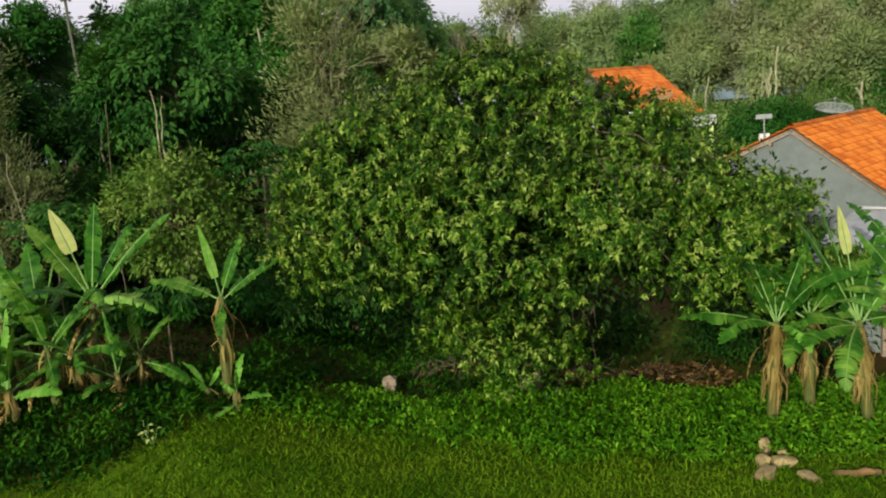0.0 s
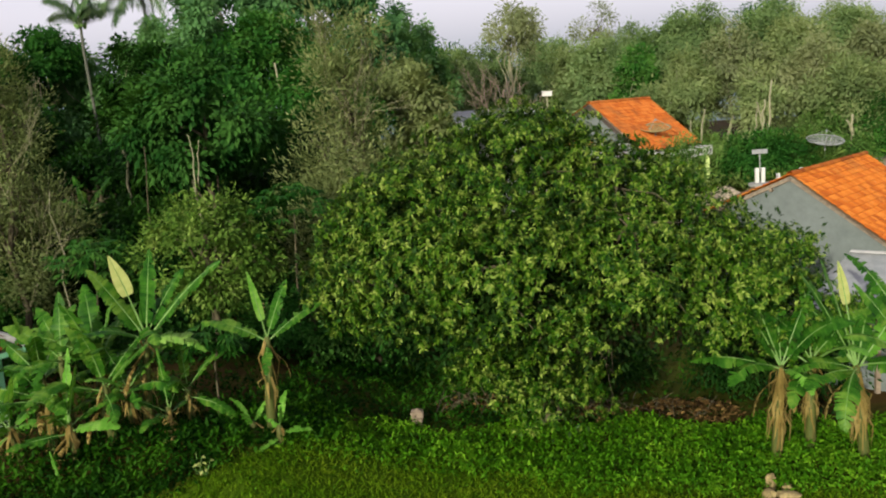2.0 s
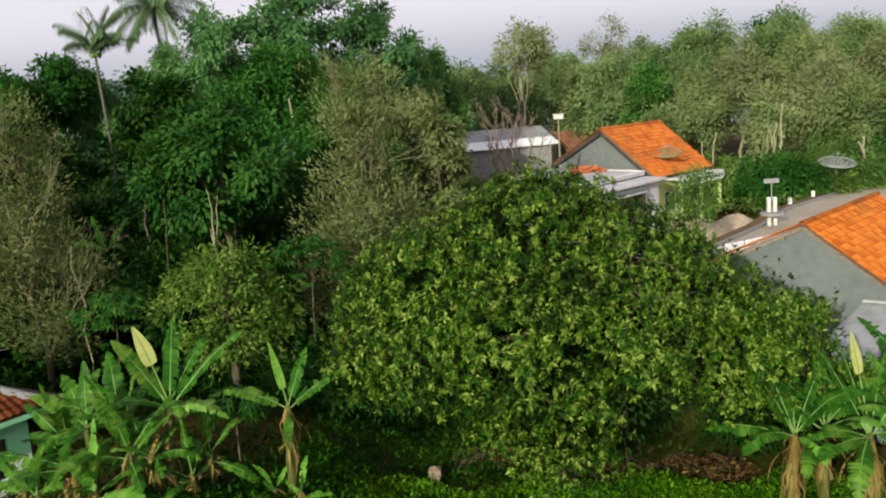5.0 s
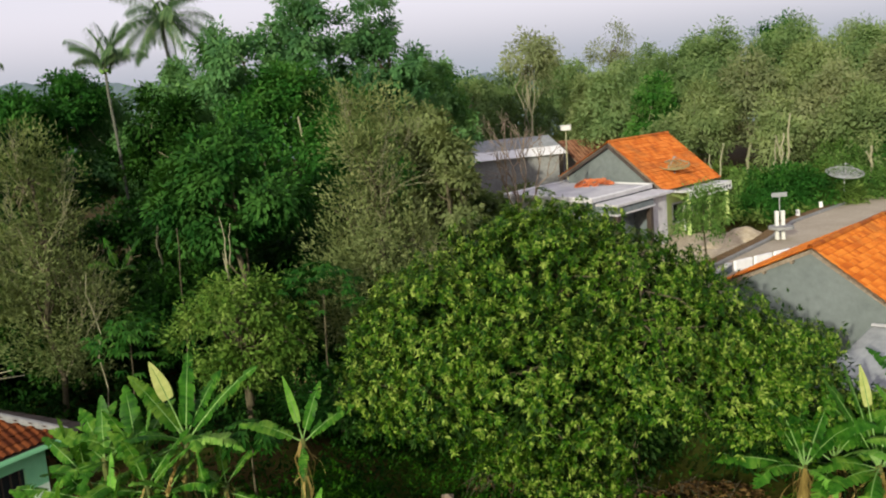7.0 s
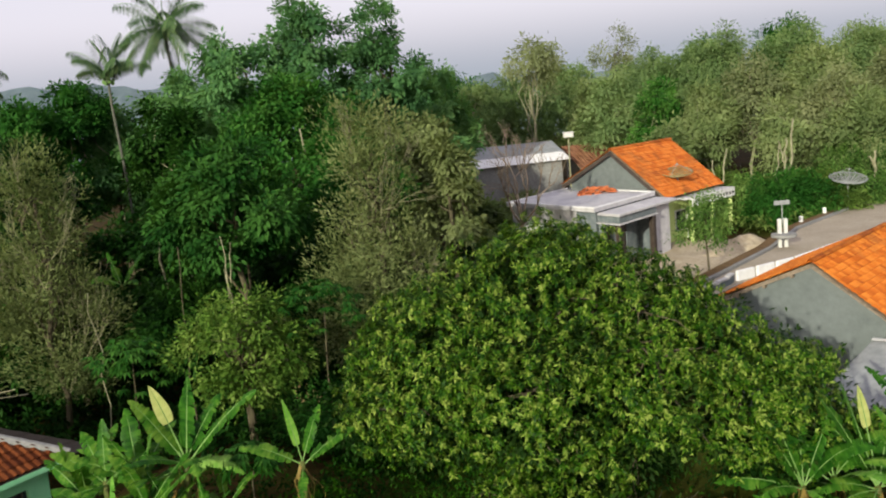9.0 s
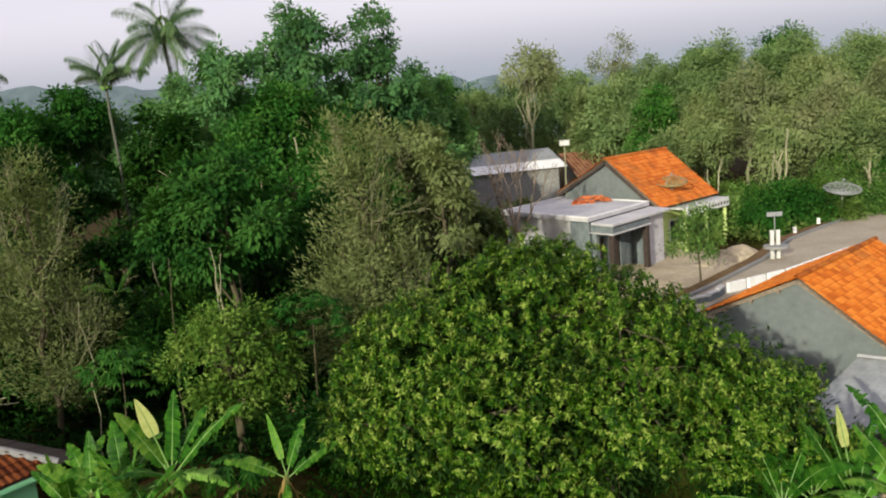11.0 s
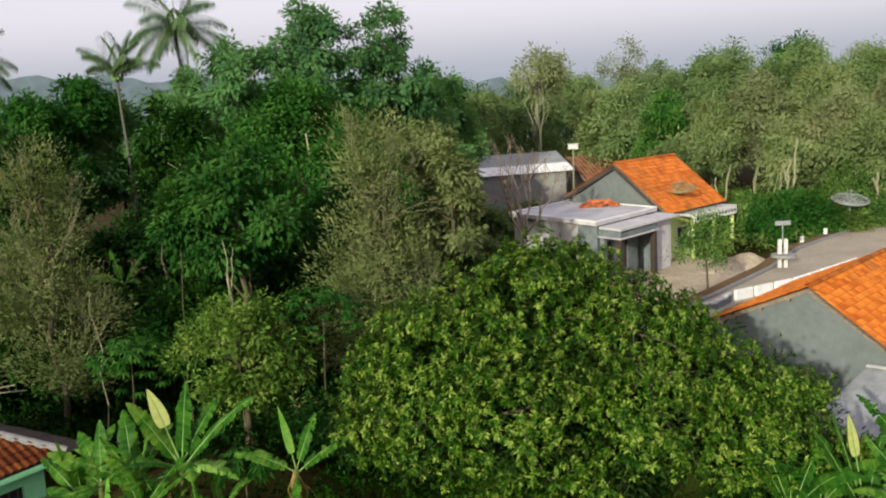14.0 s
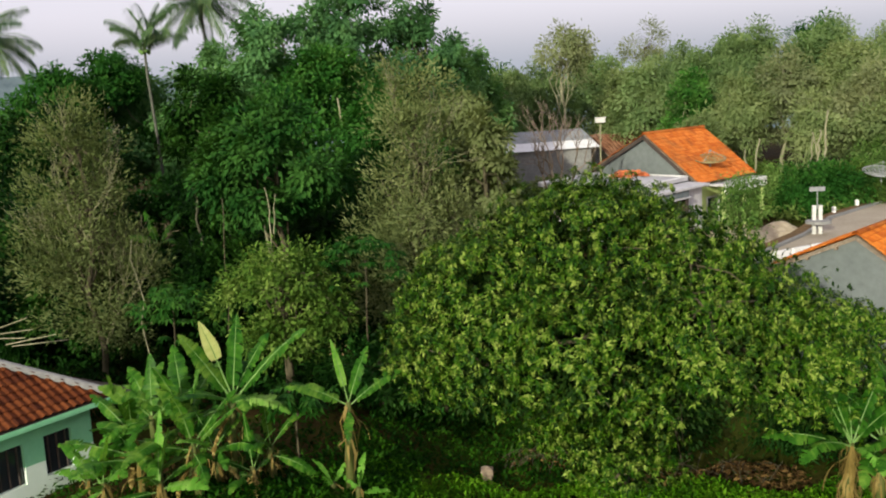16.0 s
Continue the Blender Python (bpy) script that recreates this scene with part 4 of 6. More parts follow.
def mint_house():
    e = thing("house", "mint green house with a red-brown tiled hip roof", "house")
    ze = 2.7
    c = Vector((-12.2, 25.7, ze))
    a = Vector((-13.75, 22.75, ze))
    dn = (a - c).normalized()
    bk = Vector((dn.y, -dn.x, 0)) if Vector((dn.y, -dn.x, 0)).x < 0 else Vector((-dn.y, dn.x, 0))
    L, W = 9.0, 8.0
    e0, e1, e2, e3 = c, c + dn * L, c + dn * L + bk * W, c + bk * W
    r0, r1 = c + dn * 4 + bk * 4 + Vector((0, 0, 2.3)), c + dn * (L - 4) + bk * 4 + Vector((0, 0, 2.3))
    roof = part("roof", Buf().add([e0, e1, e2, e3, r0, r1, *(q - Vector((0, 0, 0.08)) for q in (e0, e1, e2, e3))],
                                  [(0, 1, 5, 4), (1, 2, 5), (2, 3, 4, 5), (3, 0, 4), (9, 8, 7, 6), (0, 6, 7, 1), (1, 7, 8, 2), (2, 8, 9, 3), (3, 9, 6, 0)]).mesh("roof", M["darkwood"]), e, "red-brown clay tile hip roof")
    up = Vector((0, 0, 0.03))
    tiled_slope(roof, e0 + up, e1 + up, r0 + up, r1 + up, M["tile_red"], 0.24, 0.28, (-12.5, 26, 2.6), 280)
    tiled_slope(roof, e0 + up, e3 + up, r0 + up, r0 + up * 1.1, M["tile_red"], 0.24, 0.28, (-12.5, 26, 2.6), 20)
    for p, q in ((e0, r0), (e1, r1), (r0, r1)):
        b = Buf().tube([p + Vector((0, 0, 0.08)), q + Vector((0, 0, 0.10))], [0.13, 0.13], 8)
        part("hip_capping", b.mesh("hip_capping", M["concrete"]), e, "pale cement hip capping")
    for p, q in ((e0, e1), (e0, e3)):
        n = Vector((0, 0, 1)).cross((q - p).normalized()) * 0.03
        fa = Buf().slab([p - Vector((0, 0, 0.02)), q - Vector((0, 0, 0.02)), q + n - Vector((0, 0, 0.02)), p + n - Vector((0, 0, 0.02))], 0.13)
        part("fascia", fa.mesh("fascia", M["mint"]), e, "green painted fascia")
    out = -dn
    n_an = 14
    for k in range(n_an):
        p, q = c + bk * (0.35 + k * 0.55) + out * 0.04, c + bk * (0.35 + k * 0.55 + 0.53) + out * 0.04
        lo, hi = Vector((0, 0, -0.22 - 0.01 * (k % 2))), Vector((0, 0, -0.08))
        part("annexe_sheet", Buf().slab([p + hi, q + hi, q + out * 1.25 + lo, p + out * 1.25 + lo], 0.05).mesh("annexe_sheet", M["darkwood"]), e, "dark brown sheet of the low annexe roof")
    inn = 0.45
    w0 = c + dn * inn + bk * inn
    # darker mint above 1.45 m paints the eave's shadow, pale mint below the sunlight
    gl, sill, shade_edge = 0.2, 1.0, 1.45
    bay = [(0, 0.65, 1), (0.65, 1.5, 0), (1.5, 2.1, 1), (2.1, 2.95, 0), (2.95, 8.0, 1)]
    for s0, s1, solid in bay:
        p, q = w0 + dn * s0, w0 + dn * s1
        t = bk * 0.18
        for z1, z0, mat in (((ze - 0.05, shade_edge, "mint"), (shade_edge, gl, "sunlit_mint")) if solid else ((ze - 0.05, ze - 0.6, "mint"), (sill, gl, "sunlit_mint"))):
            v = Vector((0, 0, z1 - ze))
            part("wall", Buf().slab([p + v, q + v, q + t + v, p + t + v], z1 - z0).mesh("wall", M[mat]), e, "mint green painted wall" if mat == "mint" else "lower mint wall, sunlight painted in as very pale mint")
        if not solid:
            v = Vector((0, 0, -0.61))
            win = part("window", Buf().slab([p + t * 0.6 + v, q + t * 0.6 + v, q + t * 0.8 + v, p + t * 0.8 + v], ze - 0.61 - sill - 0.01).mesh("window", M["glass"]), e, "dark window opening")
            for k in range(3):
                x = p.lerp(q, (k + 0.5) / 3 * 0.94 + 0.03)
                part("glazing_bar", Buf().box(-0.02, 0.02, -0.02, 0.02, sill + 0.02, ze - 0.62, Matrix.Translation((x.x + t.x * 0.4, x.y + t.y * 0.4, 0))).mesh("glazing_bar", M["darkwood"]), win)
    q = w0 + bk * 7.4
    t = dn * 0.18
    p = w0 + bk * 0.19
    v = Vector((0, 0, -0.05))
    part("wall", Buf().slab([p + v, q + v, q + t + v, p + t + v], ze - 0.05 - gl).mesh("wall", M["mint"]), e, "mint green painted wall")
    return e


mint_house()

# ---- the mango tree ----
def big_tree():
    base = Vector((1.4, 24.8, gz(1.4, 24.8)))
    heap = [(0.5, 24.4, 5.3, 2.8, 2.7, 3.0), (-1.6, 24.0, 4.9, 2.0, 2.3, 2.5), (-2.9, 24.0, 4.4, 1.1, 1.6, 1.75), (3.0, 24.5, 4.9, 2.3, 2.5, 2.6),
            (4.7, 24.2, 4.2, 1.9, 2.2, 2.1), (6.1, 24.0, 3.6, 1.6, 2.0, 1.6), (7.3, 24.0, 2.9, 1.2, 1.6, 1.2), (0.7, 22.2, 4.5, 2.2, 1.7, 1.9),
            (-1.6, 22.7, 4.3, 1.4, 1.6, 1.5), (3.0, 22.4, 4.2, 1.9, 1.6, 1.7), (4.9, 22.8, 3.7, 1.5, 1.4, 1.2), (1.6, 22.8, 1.7, 1.1, 0.9, 0.8), (0.3, 23.0, 2.3, 1.0, 0.8, 0.55), (1.0, 25.6, 6.5, 1.8, 1.7, 1.9)]
    rnd = np.random.default_rng(19)
    lobes = []
    for x, y, z, a, b, h in heap:
        lobes.append((x - base.x, y - base.y, z - base.z, a * 0.92, b * 0.92, h * 0.92))
        for _ in range(4 if a > 1.3 else 2):
            q = unit(rnd.normal(size=(1, 3)))[0]
            q[2] = abs(q[2]) * 0.9 - 0.12
            q[1] = -abs(q[1]) if rnd.random() < 0.7 else q[1]
            r = rnd.uniform(0.42, 0.85)
            lobes.append((x - base.x + q[0] * a * 0.86, y - base.y + q[1] * b * 0.86, z - base.z + q[2] * h * 0.84, r, r, r * rnd.uniform(0.55, 0.85)))
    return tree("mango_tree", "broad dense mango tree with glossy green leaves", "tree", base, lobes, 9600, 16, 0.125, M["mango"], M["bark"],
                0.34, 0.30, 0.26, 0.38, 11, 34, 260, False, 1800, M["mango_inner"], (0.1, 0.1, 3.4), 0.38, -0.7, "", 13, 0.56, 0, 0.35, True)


big_tree()


# ---- banana plants ----
def banana_leaf(parent, root, yaw, lift, length, width, rnd, sag=1.0, young=False, dry=False, light=False, bare=4):
    """One arching leaf: stalk and midrib, and a blade torn into strips."""
    n = 24
    mat = M["dry_leaf"] if dry else M["banana_light"] if light else M["banana_young"] if young else M["banana"]
    p, d = Vector(root), Vector((math.cos(yaw) * math.cos(lift), math.sin(yaw) * math.cos(lift), math.sin(lift)))
    side = Vector((-math.sin(yaw), math.cos(yaw), 0))
    pts, step = [p.copy()], length / n
    for i in range(n):
        d = (d + Vector((0, 0, -1)) * sag * (0.008 + 0.085 * (i / n) ** 1.6)).normalized()
        p = p + d * step
        pts.append(p.copy())
    b = Buf()
    turn = 0.0 if dry else 1.2 if young else rnd.uniform(0.25, 1.0)
    flat_side = side
    for sgn in (-1, 1):
        tear = 0.0
        base_hang = -0.1 if young else rnd.uniform(-0.3, 0.32)
        hang = max(0.0, base_hang)
        for i in range(bare, n):
            t0, t1 = (i - bare) / (n - bare), (i - bare + 1) / (n - bare)
            w0 = width * 0.5 * math.sin(math.pi * min(1, 0.12 + 0.88 * t0)) ** 0.55
            w1 = width * 0.5 * math.sin(math.pi * min(1, 0.12 + 0.88 * t1)) ** 0.55 if i < n - 1 else 0.02
            if young:
                w0, w1 = w0 * (1 - 0.55 * t0), w1 * (1 - 0.55 * t1)
            tear = 0.0
            if not young and rnd.random() < 0.36:
                hang = min(1.2, max(0.0, base_hang + rnd.uniform(-0.4, 0.7)))
                tear = rnd.random() * 0.6
            ragged = 1.0 if young else rnd.uniform(0.74, 1.0)
            w0, w1 = w0 * ragged, w1 * (ragged if young or rnd.random() < 0.6 else rnd.uniform(0.8, 1.0))
            a, c = pts[i], pts[i + 1]
            fwd = (c - a)
            ahead = fwd.normalized()
            nrm = flat_side.cross(ahead)
            if nrm.z < 0:
                nrm = -nrm
            nrm = nrm + SUN_TO * turn
            nrm = (nrm - ahead * nrm.dot(ahead)).normalized()
            side = ahead.cross(nrm)
            if side.dot(flat_side) < 0:
                side = -side
            lean = (side * sgn * math.cos(hang) - Vector((0, 0, 1)) * math.sin(hang) * 0.9 + nrm * 0.12).normalized()
            lean1 = (side * sgn * math.cos(hang * 1.15 + 0.2) - Vector((0, 0, 1)) * math.sin(hang * 1.15 + 0.2)).normalized()
            sweep = fwd * 0.45
            a2 = a + fwd * tear * 0.35
            m0, m1 = a2 + lean * w0 * 0.5 + sweep * 0.4, c + lean * w1 * 0.5 + sweep * 0.4
            e0, e1 = m0 + lean1 * w0 * 0.5 + sweep * 0.4, m1 + lean1 * w1 * 0.5 + sweep * 0.4 - fwd * tear
            b.add([a, c, m1, m0, e1, e0], [(0, 1, 2, 3), (3, 2, 4, 5)])
    leaf = part("dead_leaf" if dry else "leaf", b.mesh("leaf", mat, True), parent, "brown dried banana leaf" if dry else ("pale unfurling leaf" if young else ""))
    r = 0.028 * length / 2.3
    part("midrib", Buf().tube([q + Vector((0, 0, -0.008)) for q in pts[::2]], [r * (1 - 0.8 * k / (n / 2)) for k in range(len(pts[::2]))], 5).mesh("midrib", M["dry_leaf"] if dry else M["midrib"]), leaf)
    return leaf


def banana(base, crown, n, length, seed, dead=4, young=True, label="banana plant with torn green leaves on a brown stem", blades=None, young_yaw=1.2, skirt=18, light=False, spear=None):
    rnd = random.Random(seed)
    e = thing("banana_plant", label, "banana plant", base, "banana plants")
    top = Vector(crown) - Vector(base)
    h = top.length
    b = Buf()
    pts = [Vector((0, 0, -0.2)).lerp(top, i / 7) + Vector((rnd.uniform(-0.02, 0.02), rnd.uniform(-0.02, 0.02), 0)) for i in range(8)]
    b.tube(pts, [0.13, 0.125, 0.12, 0.11, 0.10, 0.09, 0.08, 0.06], 9)
    part("stem", b.mesh("stem", M["banana_stem"], True), e, "banana stem wrapped in brown sheaths")
    for k in range(skirt):
        a = rnd.uniform(0, 6.28)
        z = rnd.uniform(0.45, 1.0) * h
        o = Vector((math.cos(a), math.sin(a), 0))
        c = top * (z / h) + o * 0.09
        ln = rnd.uniform(0.3, 0.9) * min(1.0, z)
        t = Vector((-o.y, o.x, 0)) * rnd.uniform(0.008, 0.03)
        tw = Vector((rnd.uniform(-0.06, 0.06), rnd.uniform(-0.06, 0.06), 0))
        out = rnd.uniform(0.04, 0.22)
        s = Buf().add([c - t, c + t, c + t * 1.2 + o * out - Vector((0, 0, ln * 0.4)), c - t * 1.2 + o * out - Vector((0, 0, ln * 0.4)), c + o * out * 0.8 + tw - Vector((0, 0, ln * 0.8)) + t * 0.7,
                       c + o * out * 0.8 + tw - Vector((0, 0, ln * 0.8)) - t * 0.7, c + o * out * 0.6 + tw * 2 - Vector((0, 0, ln))], [(0, 1, 2, 3), (3, 2, 4, 5), (5, 4, 6)])
        part("dry_sheath", s.mesh("dry_sheath", M["dry_leaf"]), e, "dry straw-brown hanging leaf sheath")
    for y, lift, ln, sag in blades or ():
        banana_leaf(e, top - Vector((0, 0, rnd.uniform(0, 0.15))), y, lift, ln, min(0.58, 0.31 * ln + 0.04), rnd, sag, light=light or rnd.random() < 0.1)
    yaws = [] if blades else [seed + k * 2.4 for k in range(n)]
    for k, y in enumerate(yaws):
        q = k / max(1, len(yaws) - 1)
        banana_leaf(e, top - Vector((0, 0, 0.25 * (1 - q))), y + rnd.uniform(-0.25, 0.25), -0.1 + 1.4 * q ** 0.8 + rnd.uniform(-0.25, 0.2), length * rnd.uniform(0.85, 1.12), 0.265 * length * rnd.uniform(0.8, 1.15), rnd, rnd.uniform(0.3, 1.4), light=light or rnd.random() < 0.08)
    if young:
        ln, lift, wide, bare = spear or (length * 0.9, 1.32, 0.19 * length, 4)
        banana_leaf(e, top, young_yaw, lift, ln, wide, rnd, 0.3, True, bare=bare, light=length < 2)
    for k in range(dead):
        banana_leaf(e, top - Vector((0, 0, 0.3 + 0.12 * k)), rnd.uniform(0, 6.28), -0.5, length * rnd.uniform(0.45, 0.7), 0.22, rnd, 3.0, False, True)
    return e


def on(x, y):
    return (x, y, gz(x, y))


DRY = "banana plant with brown dry leaves hanging on its stem"
box_on_pole(4.77, 66.0, 8.3)

# the plants by the lawn's far corner
banana(on(-5.08, 22.6), (-4.95, 22.4, 3.4), 6, 1.75, 3, 1, True, "single young banana plant with few leaves", [(3.2, 0.55, 1.55, 0.7), (0.05, 0.72, 1.55, 0.6), (0.75, 1.15, 1.4, 0.3), (4.8, -0.6, 0.85, 1.0)], 3.1, 18, False, (1.55, 1.38, 0.26, 6))
banana(on(-4.85, 22.3), (-4.8, 22.25, 1.35), 5, 0.8, 4, 1, False, "small banana sucker with ragged yellowing leaves", skirt=5, light=True)
banana(on(-5.35, 22.35), (-5.45, 22.3, 1.45), 5, 0.75, 6, 1, False, "small banana sucker with ragged yellowing leaves", skirt=5, light=True)
banana(on(-8.0, 22.6), (-7.75, 22.5, 3.55), 0, 2.3, 17, 1, True, "tall banana plant with one pale unfurling leaf", [(-0.1, 0.86, 2.65, 0.5), (3.35, 1.05, 2.05, 0.35), (1.2, 1.38, 2.05, 0.2), (0.55, 1.05, 1.75, 0.5), (2.5, 0.75, 1.9, 0.8), (5.2, 0.5, 1.6, 1.4), (3.9, 0.55, 1.7, 1.2), (0.1, 0.2, 1.5, 1.6)], 3.3, 22, False, (2.0, 1.28, 0.46, 12))
banana(on(-8.15, 22.3), (-8.2, 22.2, 2.45), 0, 1.8, 5, 1, False, blades=[(-0.15, 0.5, 1.35, 1.7), (0.6, 0.9, 1.3, 0.8), (5.3, 0.2, 1.0, 1.8), (4.0, 0.7, 1.1, 1.0), (2.6, 1.0, 1.5, 0.6), (3.3, 0.3, 1.1, 1.4)])
banana(on(-9.0, 22.8), (-9.05, 22.7, 3.0), 10, 2.1, 8, 1, False)
banana(on(-8.6, 22.1), (-8.65, 22.0, 2.6), 9, 1.7, 9, 2, False)
banana(on(-9.3, 21.6), (-9.35, 21.5, 1.9), 8, 1.5, 10, 3, False)
banana(on(-7.4, 22.4), (-7.35, 22.3, 1.9), 7, 1.3, 15, 3, False)
banana(on(-10.4, 22.8), (-10.4, 22.7, 2.7), 9, 1.8, 16, 2, False)
banana(on(-9.75, 22.5), (-9.74, 22.4, 3.2), 0, 2.0, 12, 2, False, blades=[(3.15, 0.75, 1.5, 0.7), (1.7, 1.35, 1.5, 0.3), (0.2, 0.75, 1.5, 1.0), (4.6, 0.35, 1.3, 1.8), (5.6, 0.6, 1.3, 1.2), (2.4, 0.9, 1.5, 0.6), (3.8, 0.2, 1.2, 1.6)])
banana(on(-9.9, 21.9), (-9.95, 21.9, 2.35), 0, 1.9, 24, 2, False, blades=[(3.15, 0.35, 2.0, 0.5), (3.9, 0.3, 1.7, 0.9), (2.6, 0.6, 1.7, 0.8), (5.4, 0.4, 1.2, 1.5), (0.4, 0.7, 1.3, 1.0)])
banana(on(-10.6, 21.9), (-10.8, 21.7, 1.8), 5, 1.5, 21, 1, False, "short young banana plant with pale green leaves", light=True)
banana(on(-11.9, 23.3), (-11.9, 23.2, 1.3), 6, 1.3, 23, 1, False, "short banana plant with pale yellow-green leaves", light=True)
banana(on(-9.3, 20.7), (-9.3, 20.7, 0.75), 0, 0.9, 22, 0, False, "low banana sucker with one lime green leaf", blades=[(4.2, 1.4, 1.0, 0.2)], skirt=3, light=True)
banana(on(-7.1, 23.0), (-7.05, 22.9, 2.2), 5, 1.5, 25, 3, False)
# the plants beside the grey house
banana(on(6.3, 21.9), (6.42, 21.9, 2.3), 0, 2.1, 31, 1, False, DRY, [(3.3, 1.12, 2.0, 0.6), (2.85, 1.25, 2.15, 0.45), (0.25, 1.2, 1.6, 0.3), (-0.25, 0.95, 1.9, 1.5), (3.6, 0.45, 1.6, 1.9), (5.1, 0.3, 1.15, 2.2), (1.4, 1.1, 1.7, 0.6), (3.1, 0.35, 2.0, 0.7)], skirt=95)
banana(on(8.2, 21.8), (8.0, 21.8, 2.25), 0, 2.4, 37, 1, True, DRY, [(2.95, 1.3, 2.5, 0.3), (3.2, 1.12, 2.5, 0.4), (0.1, 1.0, 2.3, 0.5), (3.25, 0.4, 1.5, 1.2), (3.7, 0.2, 1.7, 0.9), (4.2, 0.1, 2.0, 2.6), (5.4, 0.4, 1.7, 1.8), (0.9, 1.1, 2.1, 0.6), (2.2, 0.9, 2.1, 0.8)], 2.9, 95, False, (2.3, 1.42, 0.36, 14))
banana(on(9.15, 21.6), (9.2, 21.6, 2.3), 0, 2.3, 41, 2, False, DRY, [(2.7, 1.05, 2.2, 0.5), (3.3, 0.7, 1.9, 1.0), (4.4, 0.5, 1.8, 1.6), (0.3, 0.9, 2.1, 0.8), (5.5, 0.6, 1.9, 1.3), (1.5, 1.2, 2.0, 0.4)], skirt=80)
banana(on(7.2, 22.4), (7.2, 22.3, 2.3), 9, 1.9, 33, 2, False, DRY, skirt=40)
banana(on(9.4, 23.0), (9.5, 23.0, 2.9), 8, 2.2, 47, 3, False)


banana(on(-16.2, 40.0), (-16.1, 40.0, 4.9), 0, 1.7, 51, 1, False, "banana plant with pale upright leaves in the dark wood", [(2.6, 1.15, 1.6, 0.4), (0.6, 1.0, 1.7, 0.5), (3.3, 0.5, 1.5, 1.2), (5.6, 0.5, 1.4, 1.2)])
banana(on(25.6, 66.5), (25.5, 66.5, 3.4), 6, 1.8, 53, 1, False, "banana plant growing behind the road bank")
banana(on(20.2, 64.2), (20.2, 64.2, 3.2), 6, 1.6, 54, 1, False, "banana plant growing behind the road bank")


# ---- trees ----
def blob_tree(name, label, x, y, top, width, mat, bark, seed, foot=None, squash=1.0, dense=1.0, leaf=0.3, crown_from=0.3, tuft=0.6, limbs=9, twigs=0, flat=True, shell=0.4, hang=0.2, lobes_n=9, group="", r=0.16, ratio=0.38, fan=0, bough=8, order=0.4, per=12, cone=False):
    """A broadleaf tree of given top height and crown width; its crown is a heap of uneven lobes."""
    rnd = np.random.default_rng(seed)
    z0 = gz(x, y) if foot is None else foot
    h = top - z0
    lo = []
    c0, c1 = h * crown_from, h
    for k in range(lobes_n):
        t = (k + 0.5) / lobes_n
        zz = c0 + (c1 - c0) * (0.12 + 0.8 * t)
        wide = width * 0.5 * math.sin(math.pi * min(0.93, 0.25 + 0.68 * t)) ** 0.8
        if cone:
            wide = width * 0.5 * (1.0 - 0.72 * t) * min(1.0, 0.75 + t)
        a = 2.4 * k + rnd.random()
        rr = wide * (0.35 + 0.35 * rnd.random())
        s = max(0.55, wide * (0.42 + 0.28 * rnd.random()))
        lo.append((math.cos(a) * rr, math.sin(a) * rr * squash, min(zz, h - s * 0.75), s, s, s * (0.7 + 0.35 * rnd.random())))
    area = sum(q[3] * q[3] for q in lo)
    clumps = int(95 * dense * area * 12 / per) + 40
    return tree(name, label, "tree", (x, y, z0), lo, clumps, per, leaf, mat, bark, r, tuft, shell, hang, seed, limbs, twigs, flat, 0, None, (0, 0, h * 0.8), ratio, -0.95, group, bough, max(0.5, 0.13 * width), fan, order)


# dry olive trees behind the bananas
blob_tree("dry_tree", "tall thinly leaved olive-brown tree with pale twigs", -16.1, 33.5, 11.6, 5.8, M["brownish"], M["pale_bark"], 101, None, 1, 0.72, 0.18, 0.14, 0.5, 12, 36, True, 0.7, -0.7, 16, r=0.13, fan=90, ratio=0.30, order=0.35, bough=14, cone=True)
blob_tree("dry_tree", "thinly leaved olive-brown tree with pale bare twigs", -4.2, 34.0, 12.2, 6.3, M["brownish"], M["pale_bark"], 102, None, 1, 0.72, 0.18, 0.14, 0.5, 12, 36, True, 0.7, -0.7, 16, r=0.13, fan=90, ratio=0.30, order=0.35, bough=14, cone=True)
def bare_tree(base, fork, seed, label):
    """A leafless tree: a short stem and wide forking branches."""
    rnd = np.random.default_rng(seed)
    e = thing("bare_tree", label, "tree", base)
    top = Vector(fork) - Vector(base)
    b = Buf()
    limb(b, (0, 0, -0.3), top, 0.13, 0.10, rnd, 5, 0.01, 8)
    part("trunk", b.mesh("trunk", M["wood"], True), e)
    for turn, lean, ln in ((3.3, 0.42, 1.55), (2.2, 0.14, 1.6), (0.5, 0.28, 1.6), (5.9, 0.85, 1.35), (4.4, 0.5, 1.2)):
        q = Buf()
        branching(q, top, (math.cos(turn) * lean, math.sin(turn) * lean, 1.0), ln, 0.062, 4, rnd, 0.20, 0.10)
        part("bough", q.mesh("bough", M["wood"], True), e)
    return e


bare_tree(on(1.0, 47.6), (0.98, 47.6, 5.0), 5, "leafless tree with forking grey branches before the flat house")
# the bushy tree with a dead stem
blob_tree("bushy_tree", "bushy small tree with small yellow-green leaves", -8.2, 29.8, 6.3, 3.7, M["bush"], M["bark"], 111, None, 1, 0.62, 0.17, 0.34, 0.34, 10, 30, True, 0.5, 0.1, 14, bough=12, order=0.5, ratio=0.45)
blob_tree("bushy_tree", "low bushy tree with small dull leaves", -5.2, 29.2, 3.0, 2.6, M["deep"], M["bark"], 112, None, 1, 0.9, 0.16, 0.1, 0.45, 8, 20, True, 0.5, 0.2, 8)
